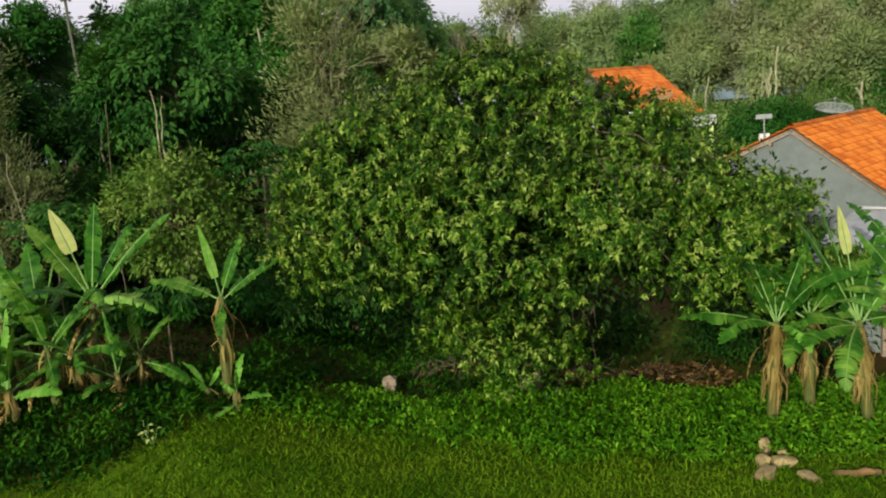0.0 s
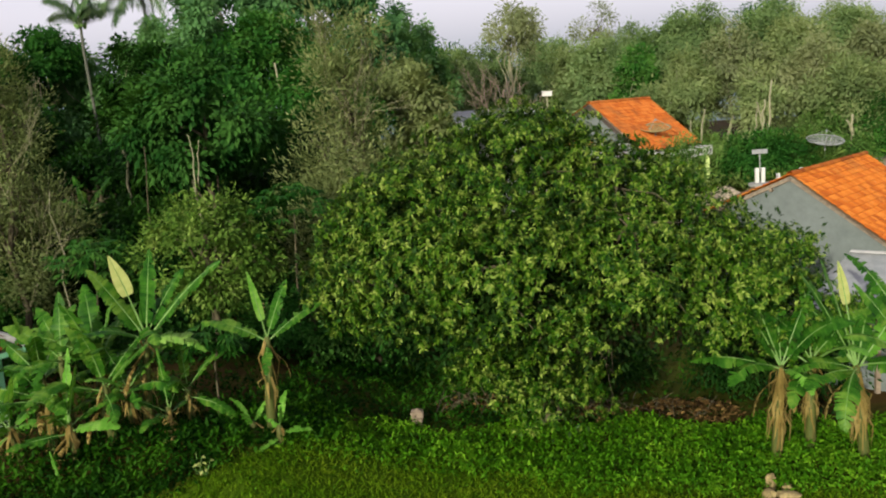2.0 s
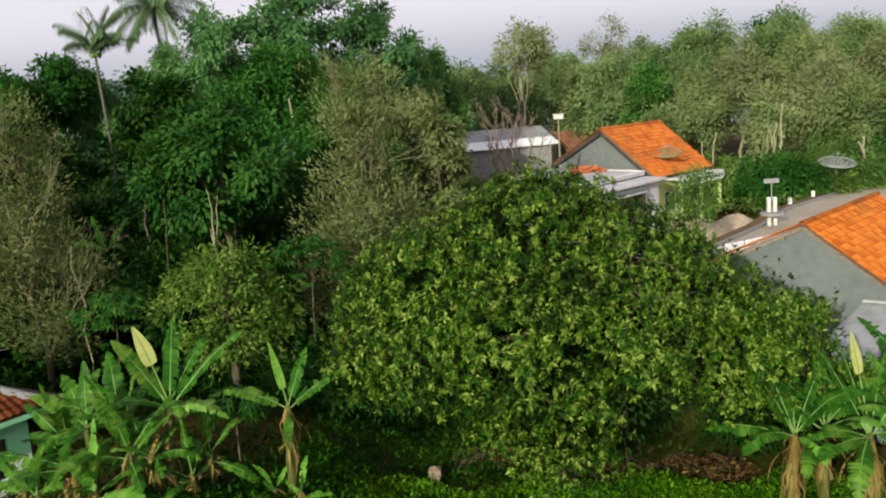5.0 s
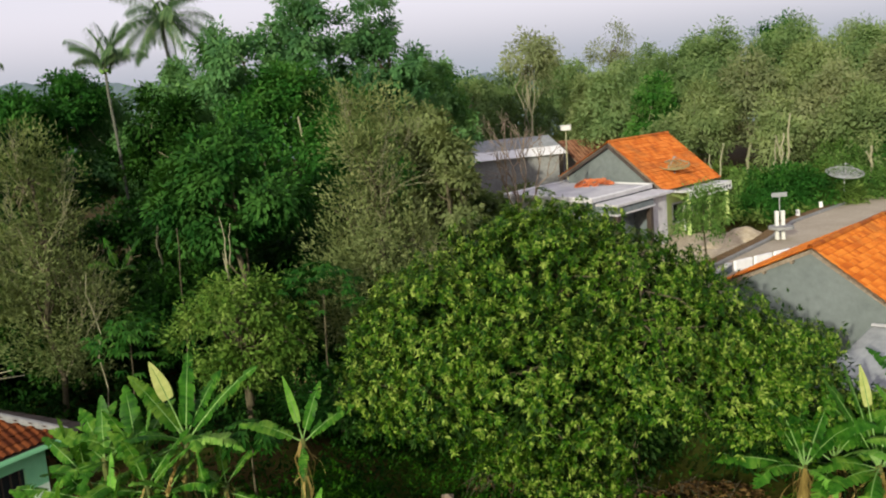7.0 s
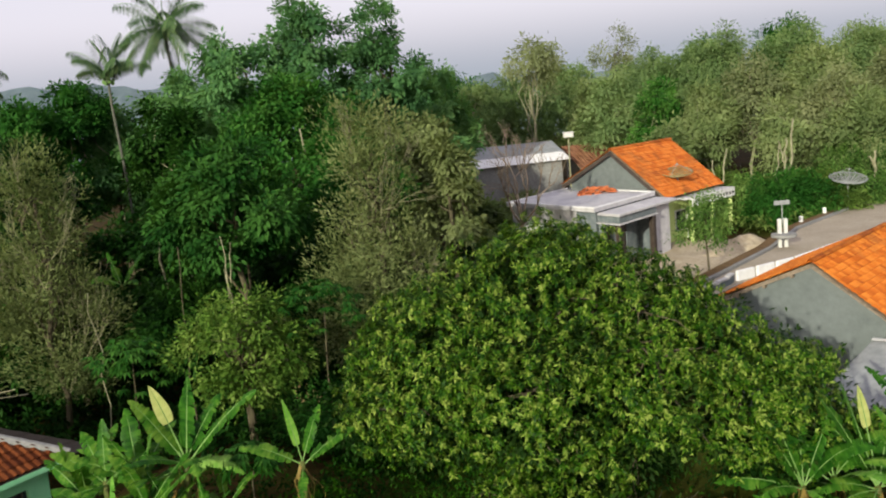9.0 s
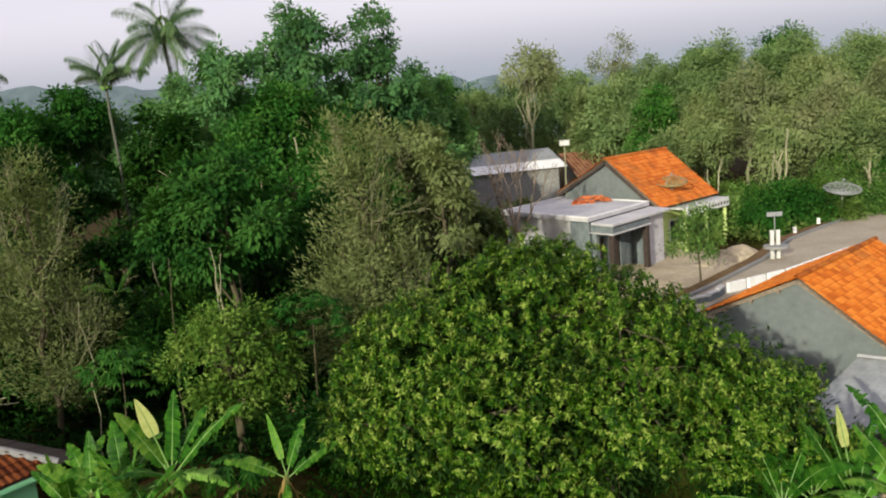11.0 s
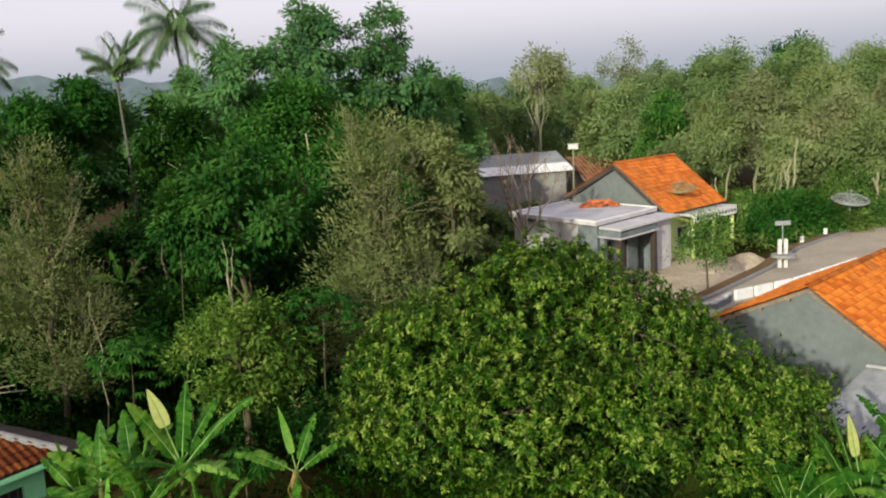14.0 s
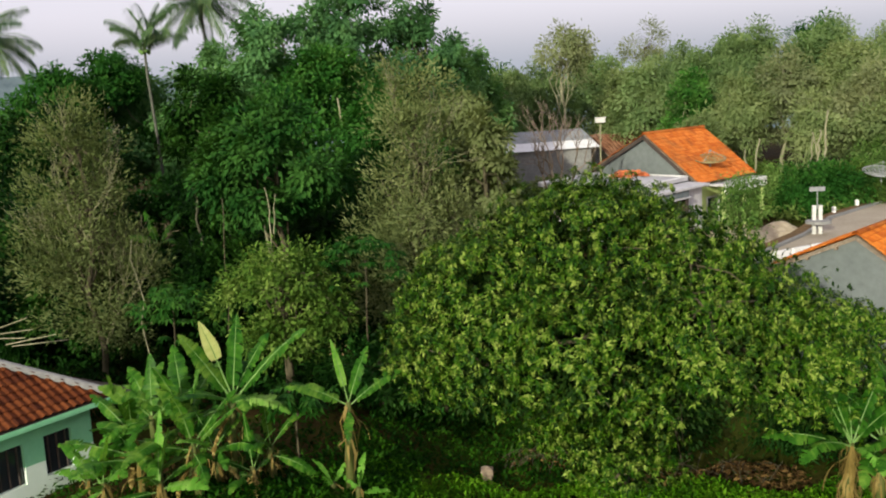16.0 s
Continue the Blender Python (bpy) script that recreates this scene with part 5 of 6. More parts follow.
blob_tree("bushy_tree", "leafy shrub beneath the mango tree", -3.4, 30.5, 4.2, 3.4, M["deep"], M["bark"], 113, None, 1, 1.2, 0.16, 0.1, 0.45, 6, 0, True, 0.5, 0.2, 8)

# the dark wood; much of its shade is put into dark leaf tones
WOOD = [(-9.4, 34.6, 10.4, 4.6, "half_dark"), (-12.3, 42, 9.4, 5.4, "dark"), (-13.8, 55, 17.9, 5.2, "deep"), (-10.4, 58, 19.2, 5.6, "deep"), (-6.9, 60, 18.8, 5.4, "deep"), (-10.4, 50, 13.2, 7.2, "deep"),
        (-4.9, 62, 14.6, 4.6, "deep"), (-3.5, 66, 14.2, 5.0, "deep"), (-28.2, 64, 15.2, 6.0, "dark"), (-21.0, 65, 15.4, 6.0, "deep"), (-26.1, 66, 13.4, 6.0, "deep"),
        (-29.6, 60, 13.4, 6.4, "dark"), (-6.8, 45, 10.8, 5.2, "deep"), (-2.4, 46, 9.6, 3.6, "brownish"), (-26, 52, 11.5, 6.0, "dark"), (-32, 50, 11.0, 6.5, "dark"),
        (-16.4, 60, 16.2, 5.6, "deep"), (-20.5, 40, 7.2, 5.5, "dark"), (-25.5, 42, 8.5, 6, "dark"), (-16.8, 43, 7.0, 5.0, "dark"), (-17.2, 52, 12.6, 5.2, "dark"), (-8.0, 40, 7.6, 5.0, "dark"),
        (-3.2, 51, 7.6, 3.2, "hazed_brown"), (-4.0, 52, 11.6, 5.0, "brownish"), (-12, 37, 5.4, 4.6, "dark"), (-17, 37, 5.2, 4.6, "dark"), (-22, 36, 5.6, 5, "dark"), (-7.0, 36, 5.4, 4.4, "dark")]
WOOD += [(-0.9, 62, 4.6, 3.0, "hazed_olive"), (1.6, 64, 4.4, 3.0, "hazed_brown")]
# beyond y 54 deep trees take the haze-toned leaves, dark trees the deep ones
WOOD = [(x, y, top, w, ("hazed_deep" if m == "deep" else "deep" if m == "dark" else m) if y > 54 else m) for x, y, top, w, m in WOOD]
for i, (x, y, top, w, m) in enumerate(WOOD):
    lab = {"deep": "tall broadleaf tree with deep green foliage", "half_dark": "broadleaf tree in the wood with shade toned into its green", "hazed_deep": "tall tree at the back of the wood, haze painted into its green", "hazed_olive": "small olive green tree behind the mango crown", "dark": "tree in the dense wood with shade put into its dark leaves", "brownish": "thin olive tree behind the dry tree", "hazed_brown": "thin olive brown tree behind the mango crown"}[m]
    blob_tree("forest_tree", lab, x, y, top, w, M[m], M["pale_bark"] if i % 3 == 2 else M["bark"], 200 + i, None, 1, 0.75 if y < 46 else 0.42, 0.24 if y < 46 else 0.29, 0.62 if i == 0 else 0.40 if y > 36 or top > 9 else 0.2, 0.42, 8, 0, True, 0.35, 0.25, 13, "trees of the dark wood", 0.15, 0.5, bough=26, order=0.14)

# the lighter wood beyond the houses; distance haze sits in its leaf colours
FAR = [(8.0, 84, 12.4, 6, "hazed_olive"), (9.8, 80, 12.8, 6.8, "hazed_light"), (16.5, 85, 14.4, 7.5, "hazed_light"), (20.0, 88, 16.0, 7, "hazed_light"), (25.8, 88, 16.4, 7.5, "hazed_light"),
       (19.6, 77, 13.7, 6, "hazed_brown"), (25.9, 80, 13.2, 8.5, "hazed_olive"), (34.8, 95, 15.2, 10, "hazed_light"), (24.5, 73, 11.6, 6, "hazed_brown"), (15.8, 75, 11.0, 5.6, "hazed_olive"),
       (19.8, 69, 9.6, 5, "hazed_olive"), (25.4, 69, 9.4, 7, "hazed_olive"), (9.0, 86, 11.5, 5, "hazed_brown"), (-1.5, 81, 13.2, 5, "hazed_light"), (12.2, 76, 12.2, 4.6, "deep"), (31, 78, 12.4, 7, "hazed_brown"),
       (1.0, 90, 13.2, 8, "hazed_light"), (-4, 85, 13.8, 8, "deep"), (7, 98, 14.0, 9, "hazed_light"), (22, 102, 15.5, 9, "deep"), (30, 104, 16.6, 9, "deep"), (38, 84, 13.6, 9, "hazed_light"), (-12, 80, 14.6, 8, "deep"), (-22, 82, 13.5, 9, "deep"), (-32, 80, 12.6, 9, "dark"), (-42, 85, 12.5, 10, "deep"), (12, 70, 8.4, 5, "hazed_olive"), (30, 66, 8.5, 6.5, "hazed_olive"), (15, 98, 14.5, 8, "hazed_light")]
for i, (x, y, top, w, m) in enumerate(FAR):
    lab = {"deep": "far tree with deep green foliage", "dark": "tree at the far edge of the wood, shade put into its leaf tone", "hazed_olive": "olive green tree in the far wood, paled by painted haze", "hazed_brown": "dry olive brown tree in the far wood, paled by painted haze", "hazed_light": "tall green tree on the skyline, paled by painted haze"}[m]
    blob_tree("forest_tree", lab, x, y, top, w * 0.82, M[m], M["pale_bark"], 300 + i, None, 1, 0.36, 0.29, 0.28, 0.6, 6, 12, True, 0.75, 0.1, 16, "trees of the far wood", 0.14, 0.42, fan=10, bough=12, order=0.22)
blob_tree("slender_tree", "tall slender tree with an open feathery crown", 3.0, 80, 16.4, 5.0, M["hazed_brown"], M["pale_bark"], 401, None, 1, 0.22, 0.30, 0.6, 0.6, 12, 60, True, 0.7, 0.1, 11, r=0.13, bough=14, order=0.2)
blob_tree("slender_tree", "sparse skyline tree seen against the sky", 12.3, 101, 17.0, 5.6, M["hazed_brown"], M["bark"], 402, None, 1, 0.10, 0.30, 0.5, 0.7, 12, 60, True, 0.8, 0.1, 10, r=0.13, bough=12, order=0.2)
# shrubs beside the road and the far house
for i, (x, y, top, w, m) in enumerate([(15.3, 61, 5.0, 3.0, "light"), (16.6, 60.0, 5.4, 3.6, "deep"), (20.3, 63.6, 4.9, 3.6, "olive"), (24.2, 68, 6.2, 5, "light"), (18.4, 61.2, 5.2, 3.6, "deep"), (14.2, 64.8, 4.9, 3.0, "olive"), (28, 68, 7, 6, "deep"), (23.4, 62.7, 4.5, 2.8, "light"), (21.2, 61.0, 3.6, 1.8, "olive")]):
    blob_tree("shrub", "dense green roadside shrub", x, y, top, w, M[m], M["bark"], 500 + i, None, 1, 0.9, 0.22, 0.06, 0.45, 5, 0, True, 0.5, 0.2, 8, "roadside shrubs", 0.08)
blob_tree("sapling", "slender sapling with light leaves in the sandy yard", 9.5, 46.2, 5.9, 2.5, M["light"], M["bark"], 601, None, 1, 1.0, 0.16, 0.42, 0.35, 8, 24, True, 0.8, 0.1, 7, r=0.06)


# ---- palms ----
def coconut_palm(base, top, length, n, seed, label, droop=1.75):
    rnd = np.random.default_rng(seed)
    e = thing("coconut_palm", label, "palm tree", base)
    h = Vector(top) - Vector(base)
    b = Buf()
    pts = [Vector((0, 0, -0.3)).lerp(h, i / 8) + Vector((0.25 * math.sin(i * 0.5), 0, 0)) * (0.5 if 0 < i < 8 else 0) for i in range(9)]
    b.tube(pts, [0.17, 0.12, 0.105, 0.10, 0.10, 0.095, 0.095, 0.09, 0.085], 9)
    part("trunk", b.mesh("trunk", M["palm_bark"], True), e)
    for k in range(n):
        yaw = 2.39 * k + rnd.random() * 0.4
        lift = 1.4 - droop * (k / n) + rnd.normal() * 0.08
        d = Vector((math.cos(yaw) * math.cos(lift), math.sin(yaw) * math.cos(lift), math.sin(lift)))
        p = h.copy()
        steps = 14
        sp = [p.copy()]
        for i in range(steps):
            d = (d + Vector((0, 0, -0.085 - 0.05 * i / steps))).normalized()
            p = p + d * (length / steps)
            sp.append(p.copy())
        side = Vector((-math.sin(yaw), math.cos(yaw), 0))
        P, W, F, L = [], [], [], []
        for i in range(1, steps):
            fwd = (sp[i + 1] - sp[i]).normalized()
            for sub in range(4):
                o = sp[i].lerp(sp[i + 1], sub / 4)
                for sg in (-1, 1):
                    P.append(o)
                    W.append(fwd * 0.55 + side * sg * 0.8 + Vector((0, 0, -0.7 - 0.5 * rnd.random())))
                    F.append(Vector((0, 0, 1)) + fwd * 0.3)
                    L.append(length * 0.31 * math.sin(math.pi * (0.14 + 0.8 * i / steps)) ** 0.6)
        L = np.array(L)
        fr = part("frond", leaves_mesh("frond", np.array(P), np.array(W), np.array(F), L, np.full(len(L), 0.055), M["palm"], 0.25, 0.1), e)
        part("rachis", Buf().tube(sp[::2], [0.04 - 0.004 * i for i in range(len(sp[::2]))], 4).mesh("rachis", M["midrib"]), fr)
    for k in range(7):
        a = k * 0.9
        c = h + Vector((math.cos(a) * 0.28, math.sin(a) * 0.28, -0.25 - 0.1 * (k % 2)))
        nut = Buf().tube([c + Vector((0, 0, q)) for q in (-0.14, -0.1, 0, 0.1, 0.14)], [0.02, 0.09, 0.13, 0.09, 0.02], 7)
        part("coconut", nut.mesh("coconut", M["midrib"], True), e)
    return e


coconut_palm(on(-22.6, 71.4), (-23.5, 71.4, 18.2), 4.1, 21, 5, "tall coconut palm standing above the wood")
coconut_palm(on(-23.1, 60.0), (-24.0, 61.0, 14.5), 3.0, 12, 9, "coconut palm with upright fronds above the dark wood", 0.6)
coconut_palm(on(-42.3, 76.0), (-42.6, 76, 16.8), 4.4, 22, 13, "coconut palm at the edge of the wood")


# ---- undergrowth ----
def cassava(base, h, r, seed, label):
    rnd = np.random.default_rng(seed)
    e = thing("cassava_plant", label, "shrub", base, "cassava plants")
    b = Buf()
    limb(b, (0, 0, -0.1), (0.1, 0, h * 0.85), 0.035, 0.018, rnd, 5, 0.006, 6)
    part("stem", b.mesh("stem", M["bark"], True), e, "thin bare stem")
    P, W, F, L = [], [], [], []
    for k in range(78):
        a = rnd.random() * 6.28
        q = rnd.random() ** 0.6 * r
        c = np.array([math.cos(a) * q, math.sin(a) * q, h - 0.5 * (q / r) ** 2 * r - rnd.random() ** 2 * 0.22 * h])
        for j in range(7):
            f = a + (j - 3) * 0.55
            P.append(c)
            W.append((math.cos(f), math.sin(f), -0.25))
            F.append((rnd.normal() * 0.2, rnd.normal() * 0.2, 1))
            L.append(0.30 + 0.14 * rnd.random() - 0.02 * abs(j - 3))
    L = np.array(L)
    part("leaves", leaves_mesh("leaves", np.array(P), np.array(W), np.array(F), L, L * 0.26, M["cassava"], 0.2, 0.15), e)
    return e


cassava(on(-5.7, 30.0), 5.5, 1.25, 1, "tall cassava plant with a bare stem")
cassava(on(-11.9, 29.8), 4.5, 1.35, 2, "dark green cassava plant behind the bananas")
cassava(on(-6.5, 23.3), 2.4, 0.6, 3, "thin cassava plant among the bananas")


def grass_patch():
    """Short turf in front."""
    n = 60000
    r = np.random.default_rng(5)
    x, y = r.uniform(-11.5, 11.5, n), r.uniform(16.5, 24.8, n)
    keep = y < lawn_edge(x) + r.normal(size=n) * 0.3
    x, y = x[keep], y[keep]
    n = len(x)
    pos = np.array([(a, b, gz(a, b) - 0.02) for a, b in zip(x, y)])
    way = r.normal(size=(n, 3)) * 0.7 + np.array([0, 0, 1.0])
    ln = r.uniform(0.08, 0.2, n)
    me = leaves_mesh("grass", pos, way, r.normal(size=(n, 3)) * 0.6 + np.array([0, 0, 0.6]), ln, r.uniform(0.015, 0.03, n), M["grass"], 0.3, 0, True)
    tagged(new("grass", me), "short yellow-green lawn grass", "grass", kind="stuff")


def weed_bed(name, label, n, xr, yr, hmax, mat, leaf, seed, shape=None):
    r = np.random.default_rng(seed)
    x, y = r.uniform(*xr, n), r.uniform(*yr, n)
    if shape is not None:
        k = shape(x, y, r)
        x, y = x[k], y[k]
    m = len(x)
    hum = np.array([0.45 + 0.55 * (noise.noise(Vector((a * 0.9, b * 0.9, seed))) + 0.5) for a, b in zip(x, y)])
    z = np.array([gz(a, b) for a, b in zip(x, y)]) + r.random(m) ** 0.7 * hmax * np.clip(hum, 0.2, 1.1)
    way = r.normal(size=(m, 3)) + np.array([0, 0, 0.35])
    face = r.normal(size=(m, 3)) * 0.5 + np.array([0, 0, 1])
    ln = leaf * r.uniform(0.6, 1.4, m)
    me = leaves_mesh(name, np.stack([x, y, z], 1), way, face, ln, ln * 0.42, mat, 0.3, 0.15, True)
    tagged(new(name, me), label, "weeds", kind="stuff")


grass_patch()
weed_bed("weeds", "lush bright green weeds at the lawn edge", 52000, (-4.8, 10.5), (20.0, 25.8), 0.40, M["weed"], 0.115, 21,
         lambda x, y, r: (y > lawn_edge(x) - 0.3 + r.normal(size=len(x)) * 0.45) & (y < 24.6 + 0.35 * np.sin(x * 2) - 0.10 * np.maximum(0, x - 3)))
weed_bed("weeds", "rank weeds under the banana plants, shade put into their green", 44000, (-13.5, -3.6), (16.5, 26), 0.5, M["rank"], 0.16, 22,
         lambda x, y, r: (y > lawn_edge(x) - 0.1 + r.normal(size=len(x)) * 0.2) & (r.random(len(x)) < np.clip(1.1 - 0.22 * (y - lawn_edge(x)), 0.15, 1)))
weed_bed("weeds", "small weeds scattered over the lawn", 2600, (-9, 10), (17.5, 24), 0.09, M["weed"], 0.07, 26,
         lambda x, y, r: y < lawn_edge(x) + 0.2)
weed_bed("undergrowth", "low herbs on the bank behind the mango tree, coloured dark for shade", 9000, (-5.5, 3.5), (24.8, 30), 0.22, M["rank"], 0.13, 28)
# shrubs filling the gap under the crown; their dark leaves paint its shade
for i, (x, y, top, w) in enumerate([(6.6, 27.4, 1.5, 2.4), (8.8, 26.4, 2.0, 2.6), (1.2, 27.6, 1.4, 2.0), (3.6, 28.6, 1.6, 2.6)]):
    blob_tree("shrub", "low shrub under the mango tree, shade put into its leaf colour", x, y, top + gz(x, y), w, M["dark"], M["bark"], 540 + i, None, 1, 0.8, 0.16, 0.05, 0.4, 4, 0, True, 0.5, 0.2, 7, "shrubs under the mango tree", 0.04)
weed_bed("undergrowth", "sparse low plants on the shaded soil, their leaves darkened to match", 2200, (-9, 9), (25, 31), 0.2, M["rank"], 0.16, 27)
weed_bed("undergrowth", "undergrowth beneath the trees, its colour darkened for shade", 34000, (-26, 2), (29, 46), 1.3, M["dark"], 0.26, 23)
weed_bed("undergrowth", "rough green undergrowth near the houses", 20000, (2, 36), (56, 82), 1.2, M["olive"], 0.35, 24,
         lambda x, y, r: y > np.maximum(57.5, np.interp(x, [p[0] for p in ROAD_BACK], [p[1] for p in ROAD_BACK]) + 1.6))
weed_bed("undergrowth", "low plants at the foot of the far wood, coloured dark for shade", 8000, (-34, -2), (46, 70), 1.6, M["dark"], 0.45, 25)


# ---- small things ----
def boulder(name, label, at, size, seed, mat, category="stone", group=""):
    bm = bmesh.new()
    bmesh.ops.create_icosphere(bm, subdivisions=2, radius=1.0)
    for v in bm.verts:
        q = v.co / max(abs(v.co.x), abs(v.co.y), abs(v.co.z))
        v.co = v.co.lerp(q * 0.8, 0.9)
        k = 1 + 0.30 * noise.noise(v.co * 1.3 + Vector((seed, 0, 0))) + 0.15 * noise.noise(v.co * 3.1 + Vector((0, seed, 0)))
        v.co = Vector((v.co.x * size[0], v.co.y * size[1], v.co.z * size[2])) * k
    me = bpy.data.meshes.new(name)
    bm.to_mesh(me)
    bm.free()
    me.materials.append(mat)
    ob = new(name, me)
    ob.location = at
    ob.rotation_euler = (0, 0, seed)
    return tagged(ob, label, category, group)


for i, (x, y, sx, sy, sz, dz) in enumerate([(5.5, 19.5, 0.34, 0.18, 0.10, 0.05), (6.2, 19.3, 0.28, 0.15, 0.09, 0.04), (5.95, 20.0, 0.26, 0.2, 0.13, 0.06), (5.72, 20.4, 0.12, 0.11, 0.26, 0.18), (5.58, 20.05, 0.16, 0.14, 0.15, 0.08), (6.05, 20.35, 0.12, 0.1, 0.12, 0.08)]):
    boulder("garden_stone", "pale rough stone lying in the grass", (x, y, gz(x, y) + dz), (sx, sy, sz), i + 1.0, M["stone"], "stone", "garden stones")


def log_piece(x0, x1, y, r, seed):
    rnd = np.random.default_rng(seed)
    b = Buf()
    z = gz((x0 + x1) / 2, y) + r * 0.8
    pts = [(x0 + (x1 - x0) * i / 6, y + rnd.normal() * 0.02, z + rnd.normal() * 0.01) for i in range(7)]
    b.tube(pts, [r * (0.85 + 0.3 * rnd.random()) for _ in pts], 9)
    tagged(new("fallen_log", b.mesh("fallen_log", M["rotten"], True)), "rotting brown log lying in the grass", "log", "fallen logs")


log_piece(6.65, 7.5, 19.45, 0.07, 3)
log_piece(7.55, 8.3, 19.4, 0.06, 4)


def litter_heap(x, y, r, h, n, seed):
    """A heap of fallen brown leaves and twigs."""
    rnd = np.random.default_rng(seed)
    e = thing("leaf_heap", "low heap of dry reddish-brown leaves and twigs", "leaf heap", on(x, y), "leaf heaps")
    a, q = rnd.uniform(0, 6.28, n), np.sqrt(rnd.random(n))
    px, py = np.cos(a) * q * r * 1.4, np.sin(a) * q * r
    pz = np.array([gz(x + u, y + v) for u, v in zip(px, py)]) - gz(x, y) + h * (1 - q ** 2) * rnd.random(n) ** 0.5
    ln = rnd.uniform(0.10, 0.22, n)
    me = leaves_mesh("leaves", np.stack([px, py, pz], 1), rnd.normal(size=(n, 3)) * [1, 1, 0.4], rnd.normal(size=(n, 3)) + [0, 0, 1.0], ln, ln * 0.4, M["fallen_leaf"], 0.3, 0.2)
    part("leaves", me, e)
    for _ in range(26):
        u, v, t = rnd.uniform(-r, r), rnd.uniform(-0.7 * r, 0.7 * r), rnd.uniform(0, 3.14)
        z = gz(x + u, y + v) - gz(x, y) + 0.1
        w = rnd.uniform(0.2, 0.5)
        tw = Buf().tube([(u - math.cos(t) * w, v - math.sin(t) * w, z), (u, v, z + rnd.uniform(0.05, 0.3)), (u + math.cos(t) * w, v + math.sin(t) * w, z + rnd.uniform(0, 0.4))], [0.014, 0.012, 0.006], 4)
        part("twig", tw.mesh("twig", M["bark"]), e)


litter_heap(4.9, 25.2, 1.1, 0.45, 900, 1)
litter_heap(2.7, 25.6, 0.8, 0.3, 500, 2)
litter_heap(-0.4, 26.6, 1.0, 0.25, 420, 3)


def pale_plant(x, y, n, seed):
    """A low ornamental plant with white leaves."""
    rnd = np.random.default_rng(seed)
    e = thing("white_leaved_plant", "low garden plant with white variegated leaves", "plant", on(x, y), "white-leaved plants")
    a = rnd.uniform(0, 6.28, n)
    pos = np.stack([np.cos(a) * 0.12, np.sin(a) * 0.12, 0.15 + 0.3 * rnd.random(n)], 1)
    way = np.stack([np.cos(a), np.sin(a), 0.2 * rnd.normal(size=n)], 1)
    ln = rnd.uniform(0.08, 0.15, n)
    part("leaves", leaves_mesh("leaves", pos, way, np.tile([0, -0.4, 1.0], (n, 1)), ln, ln * 0.6, M["banana_young"], 0.3, 0.15), e)
    for q in pos:
        part("stalk", Buf().tube([(0, 0, -0.05), tuple(q)], [0.008, 0.005], 4).mesh("stalk", M["midrib"]), e)


pale_plant(-6.35, 20.9, 9, 1)
pale_plant(-6.15, 20.75, 6, 2)


def marker_post():
    e = thing("boundary_post", "short weathered tan boundary post in the weeds", "post", on(-1.9, 25.3))
    part("shaft", bevelled(Buf().box(-0.13, 0.13, -0.12, 0.12, -0.2, 0.26), "shaft", M["wood"], 0.02), e)
    b = Buf().box(-0.16, 0.16, -0.15, 0.15, 0.26, 0.42)
    b.add([(-0.15, -0.14, 0.422), (0.15, -0.14, 0.422), (0.15, 0.14, 0.422), (-0.15, 0.14, 0.422), (0, 0, 0.5)], [(0, 1, 4), (1, 2, 4), (2, 3, 4), (3, 0, 4)])
    part("cap", b.mesh("cap", M["wood"]), e, "tan capstone")
    return e


marker_post()


def dish(name, at, r, tilt, yaw, label, mast, mat):
    e = thing(name, label, "satellite dish", at)
    m = pose(0, 0, mast, tilt, 0, yaw)
    spot = lambda a, q: m @ Vector((math.cos(a) * r * q, math.sin(a) * r * q, 0.28 * r * q * q))
    # an open bowl of hoops and ribs
    for j in range(1, 11):
        loop = [spot(2 * math.pi * k / 28, j / 10) for k in range(29)]
        part("rim" if j == 10 else "hoop", Buf().tube(loop, [0.035 if j == 10 else 0.016] * 29, 5).mesh("hoop", M[mat]), e)
    for k in range(20):
        a = 2 * math.pi * k / 20
        part("rib", Buf().tube([spot(a, q / 5) for q in range(6)], [0.018] * 6, 4).mesh("rib", M[mat]), e)
    part("mast", Buf().tube([(0, 0, -0.25), (0, 0, mast)], [0.05, 0.05], 8).mesh("mast", M["metal"]), e)
    f = m @ Vector((0, 0, r * 0.85))
    for k in range(3):
        a = 2.1 * k
        part("strut", Buf().tube([m @ Vector((math.cos(a) * r * 0.95, math.sin(a) * r * 0.95, 0.26 * r)), f], [0.012, 0.012], 5).mesh("strut", M["metal"]), e)
    part("receiver", Buf().tube([f, m @ Vector((0, 0, r * 0.72))], [0.06, 0.05], 8).mesh("receiver", M["metal"]), e)
    return e


dish("satellite_dish", (21.4, 61.6, gz(21.4, 61.6)), 1.1, 14, 10, "large pale open mesh satellite dish beside the road", 4.15 - gz(21.4, 61.6), "zinc")
dish("satellite_dish", (10.44, 58.25, 5.44), 0.9, 13, -8, "brown open mesh satellite dish on the orange roof", 0.30, "stone")


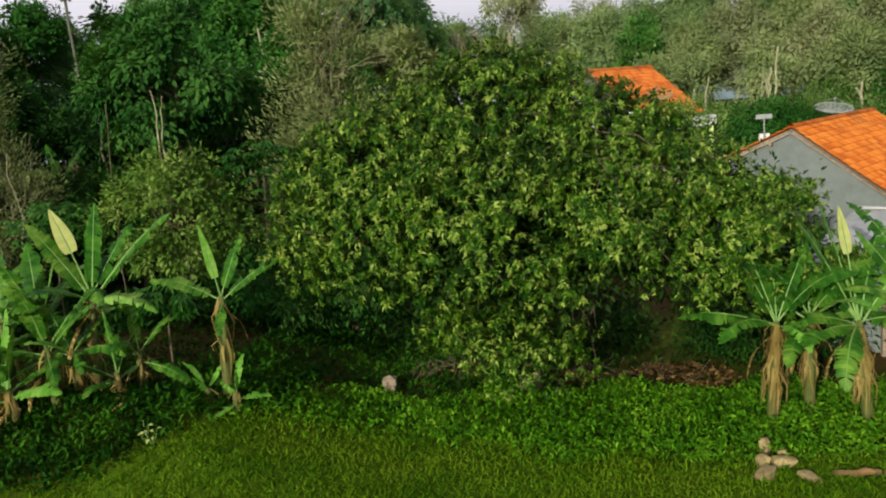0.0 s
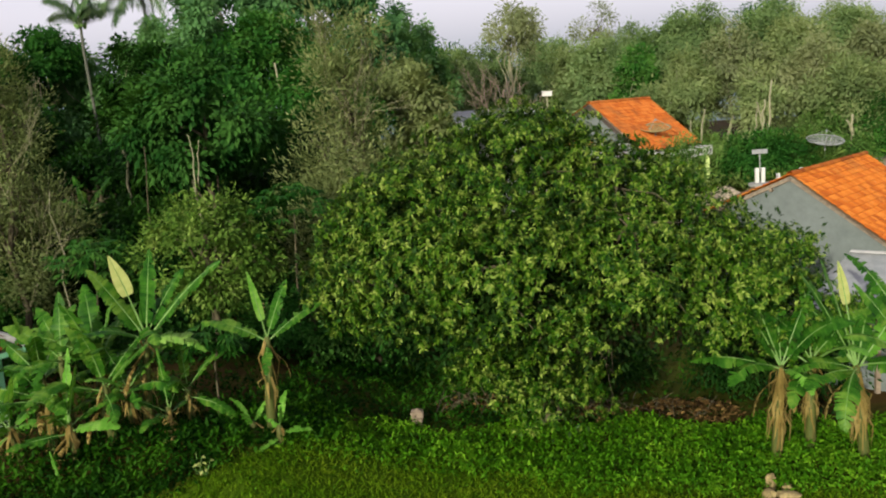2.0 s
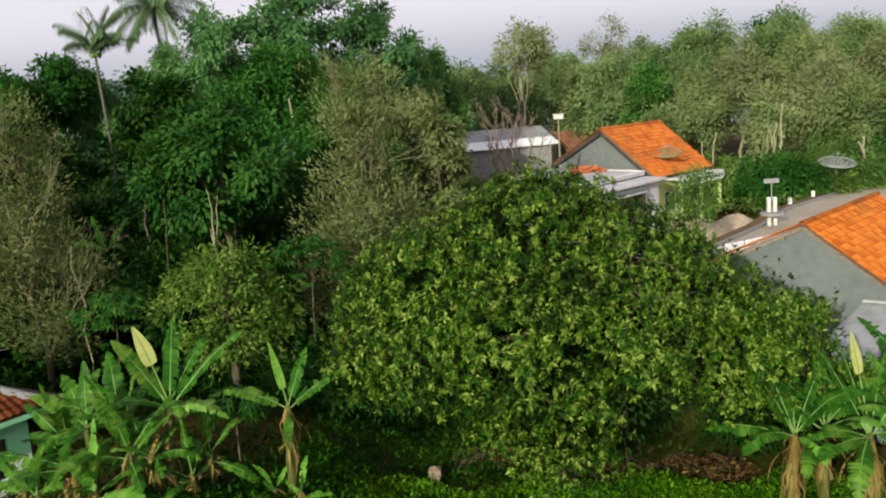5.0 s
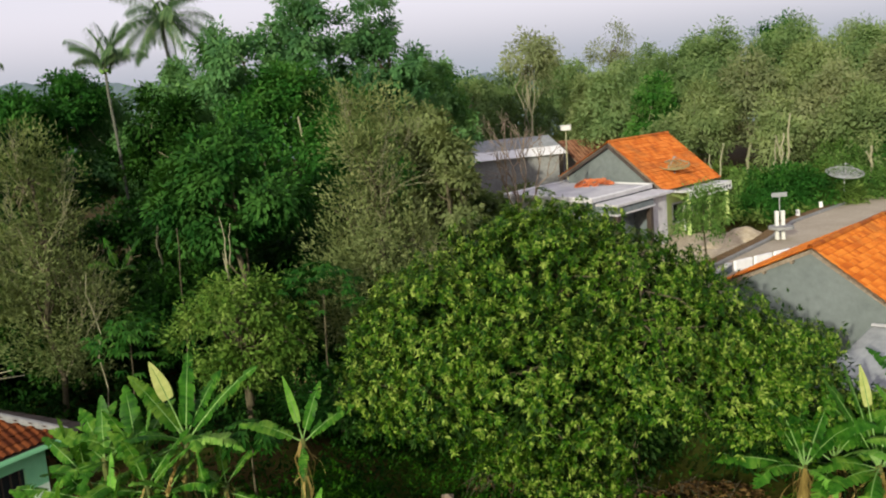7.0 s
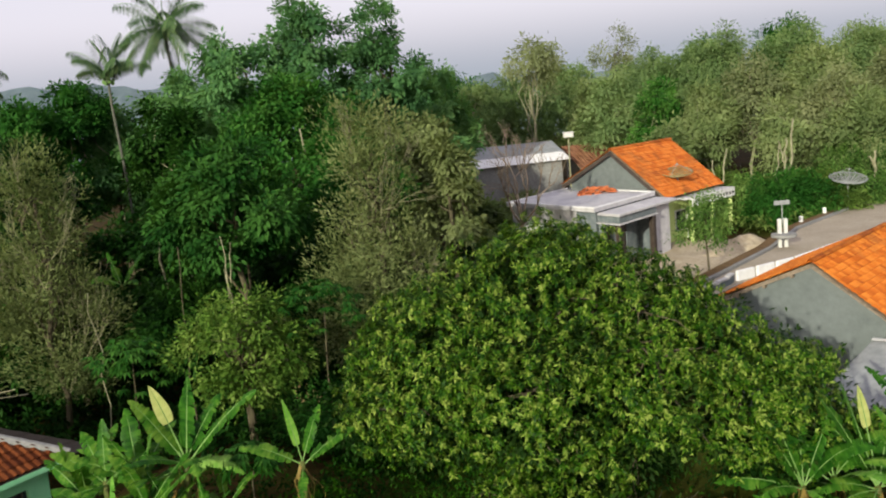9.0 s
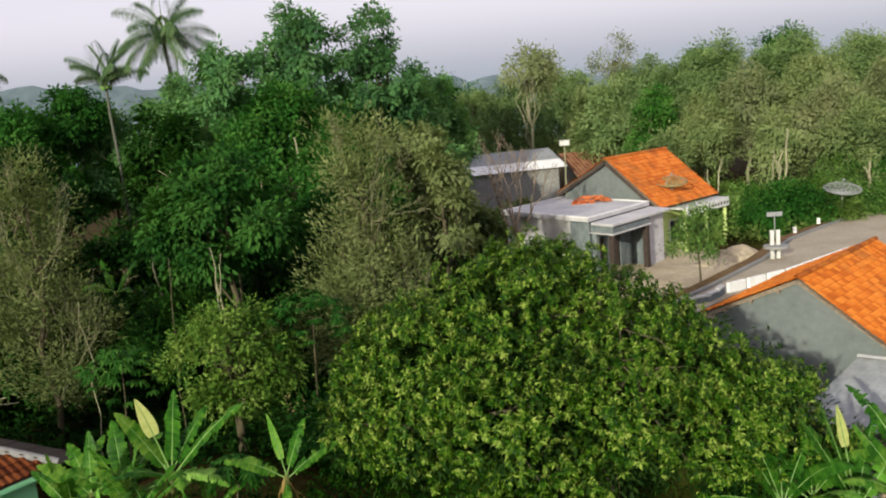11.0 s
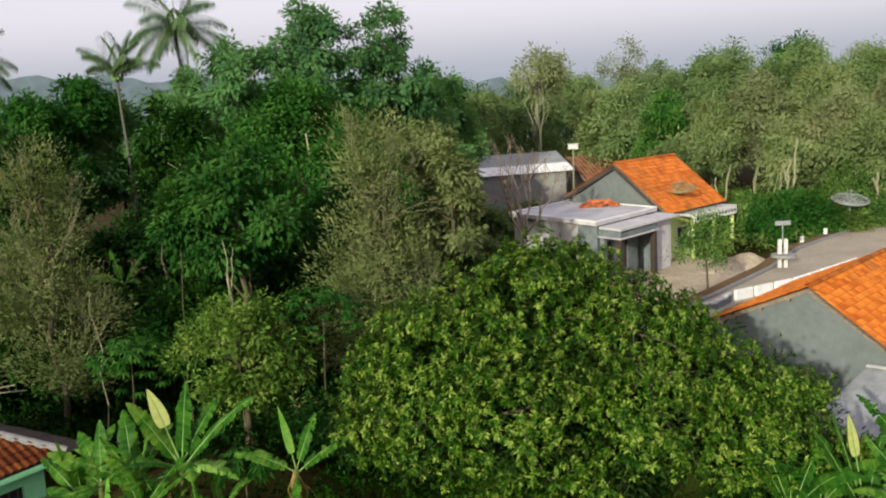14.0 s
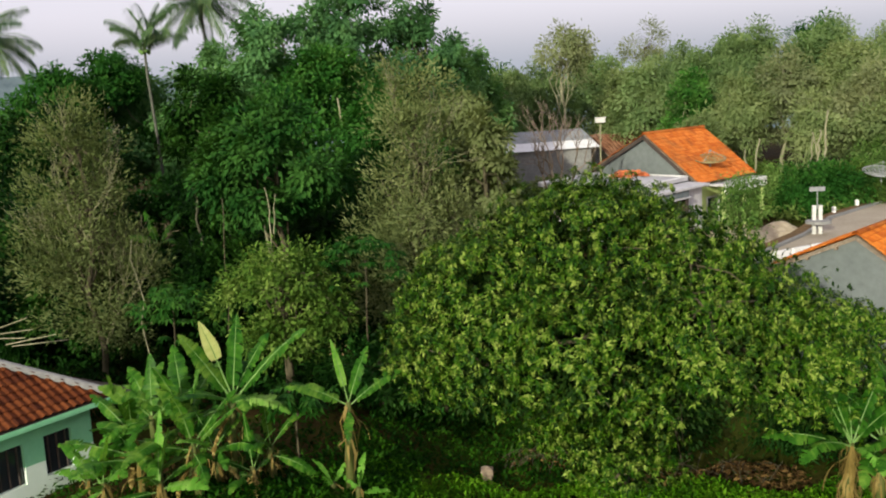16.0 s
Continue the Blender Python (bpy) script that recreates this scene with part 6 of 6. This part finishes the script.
def sign_post():
    e = thing("road_pillar", "white twin pillar with a round slab and small sign", "pillar", (14.0, 49.7, 2.65))
    for s in (-0.15, 0.15):
        part("pillar", bevelled(Buf().box(s - 0.09, s + 0.09, -0.1, 0.1, -0.3, 1.4), "pillar", M["white"], 0.02), e, "white painted concrete pillar")
    part("slab", Buf().tube([(0, -0.2, 0.52), (0, -0.2, 0.66)], [0.62, 0.62], 20).mesh("slab", M["concrete"]), e, "grey round concrete slab")
    part("pole", Buf().tube([(0, 0, 1.2), (0, 0, 2.3)], [0.03, 0.03], 7).mesh("pole", M["metal"]), e)
    part("sign_plate", bevelled(Buf().box(-0.38, 0.38, -0.03, 0.03, 2.1, 2.32), "sign_plate", M["zinc"], 0.01), e, "small grey sign plate")
    return e


sign_post()


def bollard(x, y, z):
    e = tagged(new("road_bollard", bevelled(Buf().box(-0.10, 0.10, -0.09, 0.09, -0.3, 0.4), "road_bollard", M["bright"], 0.03)), "white painted concrete road bollard", "bollard", "road bollards")
    e.location = (x, y, z)


for x, y in ((17.1, 56.9), (19.3, 59.6)):
    bollard(x, y, 2.6)


def parapet():
    """White wall panels along the near road edge."""
    e = thing("roadside_wall", "low white wall of separate panels along the road", "wall")
    pts = [Vector((9.9, 42.5, 2.75)), Vector((13.1, 44.8, 2.75)), Vector((17.5, 49.3, 2.75))]
    n = 8
    for i in range(n):
        run = (lambda q: pts[0].lerp(pts[1], q * 8 / 3) if q * 8 < 3 else pts[1].lerp(pts[2], (q * 8 - 3) / 5))
        a, b = run(i / n), run((i + 0.84) / n)
        t = Vector((0.1, -0.09, 0))
        part("panel", bevelled(Buf().slab([a + Vector((0, 0, 0.30)), b + Vector((0, 0, 0.30)), b + t + Vector((0, 0, 0.30)), a + t + Vector((0, 0, 0.30))], 0.55), "panel", M["bright"], 0.02), e)
    return e


parapet()


def retaining_wall():
    """A low curved cement wall with a pale cap, ending the row of panels."""
    e = thing("retaining_wall", "low curved grey cement wall with a pale cap", "wall")
    pts = [(7.3, 40.5), (7.75, 40.75), (8.3, 40.8), (8.9, 41.0), (9.45, 41.7), (9.8, 42.3)]
    for i in range(len(pts) - 1):
        a, b = Vector((*pts[i], 0)), Vector((*pts[i + 1], 0))
        n = Vector((-(b - a).y, (b - a).x, 0)).normalized() * 0.18
        up = lambda z: Vector((0, 0, z + 0.05 * i))
        part("wall_piece", Buf().slab([a + up(2.72), b + up(2.72), b + n + up(2.72), a + n + up(2.72)], 1.4).mesh("wall_piece", M["bluegrey"]), e)
        m = n * 0.15
        part("cap", Buf().slab([a - m + up(2.80), b - m + up(2.80), b + n + m + up(2.80), a + n + m + up(2.80)], 0.075).mesh("cap", M["white"]), e, "pale cement cap")
    return e


retaining_wall()


def sand_heap(x, y, r, h, seed, label):
    b = Buf()
    n, seg = 9, 26
    for j in range(n + 1):
        q = j / n
        for k in range(seg):
            a = 2 * math.pi * k / seg
            rr = r * q * (1 + 0.22 * noise.noise(Vector((math.cos(a) * 1.5, math.sin(a) * 1.5, seed))))
            px, py = x + math.cos(a) * rr * 1.3, y + math.sin(a) * rr
            b.v.append((px, py, gz(px, py) - 0.06 + h * (0.5 + 0.5 * math.cos(math.pi * q)) * (1 + 0.3 * noise.noise(Vector((px, py, seed)) * 1.4))))
    b.f = [(j * seg + k, j * seg + (k + 1) % seg, (j + 1) * seg + (k + 1) % seg, (j + 1) * seg + k) for j in range(n) for k in range(seg)]
    tagged(new("sand_mound", b.mesh("sand_mound", M["sand"], True)), label, "sand", "sand heaps")


def yard():
    b = Buf()
    xs, ys = np.linspace(4.5, 15.5, 24), np.linspace(43.5, 57.5, 28)
    for y in ys:
        for x in xs:
            b.v.append((x, y, gz(x, y) + 0.05))
    w = len(xs)
    b.f = [(j * w + i, j * w + i + 1, (j + 1) * w + i + 1, (j + 1) * w + i) for j in range(len(ys) - 1) for i in range(w - 1)
           if abs((xs[i] - 9.5) / 5.6) ** 2.4 + abs((ys[j] - 50.5) / 6.6) ** 2.4 < 1 + 0.25 * math.sin(i * 1.3) * math.sin(j)]
    tagged(new("sandy_yard", b.mesh("sandy_yard", M["sand"], True)), "bare sandy yard before the unfinished house", "ground", kind="structure")


yard()
sand_heap(12.9, 53.0, 1.9, 0.85, 3, "heap of pale building sand in the yard")
sand_heap(11.2, 52.0, 1.1, 0.5, 7, "low heap of pale building sand")


def pole(a, b, r0, r1, label, name="dead_stem", mat="pale_bark", seed=1, category="dead stem", group="dead stems"):
    rnd = np.random.default_rng(seed)
    q = Buf()
    limb(q, a, b, r0, r1, rnd, 7, 0.012, 6)
    tagged(new(name, q.mesh(name, M[mat], True)), label, category, group)


pole(on(-9.3, 34.2), (-9.9, 33.8, 7.4), 0.06, 0.03, "pale dead tree stump trunk above the bushes", seed=2)
pole((-8.7, 47.2, 4.0), (-9.3, 47.0, 10.6), 0.07, 0.04, "thin pale trunk in the dark wood", seed=3)
pole((-10.6, 47.0, 3.0), (-11.4, 47.0, 9.2), 0.07, 0.04, "thin pale trunk in the dark wood", seed=4)
pole(on(-12.9, 30.2), (-13.1, 30.2, 6.4), 0.025, 0.012, "thin pale dead stem behind the bananas", seed=5)
pole(on(-10.3, 30.6), (-10.1, 30.4, 7.6), 0.022, 0.014, "slender grey trunk rising from the undergrowth", mat="bark", seed=7)
pole((-8.45, 30.0, 5.6), (-8.6, 30.0, 7.9), 0.028, 0.012, "pale dead branch standing out of the bushy tree", seed=8)
pole((-8.42, 29.98, 6.3), (-8.25, 29.9, 7.7), 0.02, 0.01, "pale dead branch standing out of the bushy tree", seed=9)
pole(on(-14.0, 40.0), (-14.4, 40.0, 7.2), 0.07, 0.05, "slender bare trunk in the wood", seed=6)


FORK = "pale bare trunk at the edge of the far wood"
for i, (x0, z0, x1, z1, r) in enumerate([(17.82, 3.0, 18.05, 7.1, 0.085), (18.1, 3.0, 18.5, 8.3, 0.09), (18.0, 5.0, 17.55, 7.0, 0.06), (17.35, 3.0, 17.55, 6.7, 0.06), (13.9, 3.2, 14.35, 6.75, 0.07), (13.6, 3.2, 13.45, 6.1, 0.06)]):
    pole((x0, 62.6, z0), (x1, 62.6, z1), r, r * 0.6, FORK, seed=12 + i)
pole(on(23.77, 63.5), (23.8, 63.5, 5.8), 0.09, 0.08, "pale lopped trunk beside the satellite dish", seed=21)
pole((23.77, 63.5, 4.7), (23.4, 63.4, 5.5), 0.06, 0.05, "pale lopped branch beside the satellite dish", seed=22)


def ruined_wall():
    """A fragment of brickwork among the bushes."""
    e = thing("ruined_wall", "crumbling fragment of pale brickwork among the bushes", "wall", on(-7.6, 35.0))
    me = bevelled(Buf().box(-0.105, 0.105, -0.05, 0.05, 0, 0.055), "brick", M["stone"], 0.006)
    part("footing", bevelled(Buf().box(-0.5, 0.5, -0.15, 0.15, -0.2, 0.22), "footing", M["slab"], 0.02), e, "pale cement footing")
    rnd = random.Random(9)
    for row in range(22):
        for col in range(4):
            if row > 12 and rnd.random() < 0.35:
                continue
            ob = new("brick", me)
            ob.parent = e
            ob.matrix_local = pose(-0.33 + 0.22 * col + (0.11 if row % 2 else 0), rnd.uniform(-0.01, 0.01), 0.22 + row * 0.065, 0, 0, rnd.uniform(-2, 2))
    return e


ruined_wall()


def roof_pole(a, b):
    q = Buf().tube([a, b], [0.022, 0.016], 6)
    tagged(new("bamboo_pole", q.mesh("bamboo_pole", M["pale_bark"])), "pale bamboo pole leaning beside the red roof", "pole", "bamboo poles")


for x0, z0, x1, z1 in ((-17.6, 3.02, -15.45, 3.28), (-17.8, 3.08, -15.85, 3.47), (-18.6, 3.45, -16.75, 4.05), (-18.4, 3.4, -16.6, 3.66), (-18.5, 3.3, -16.9, 3.38)):
    roof_pole((x0, 30.4, z0), (x1, 30.0, z1))
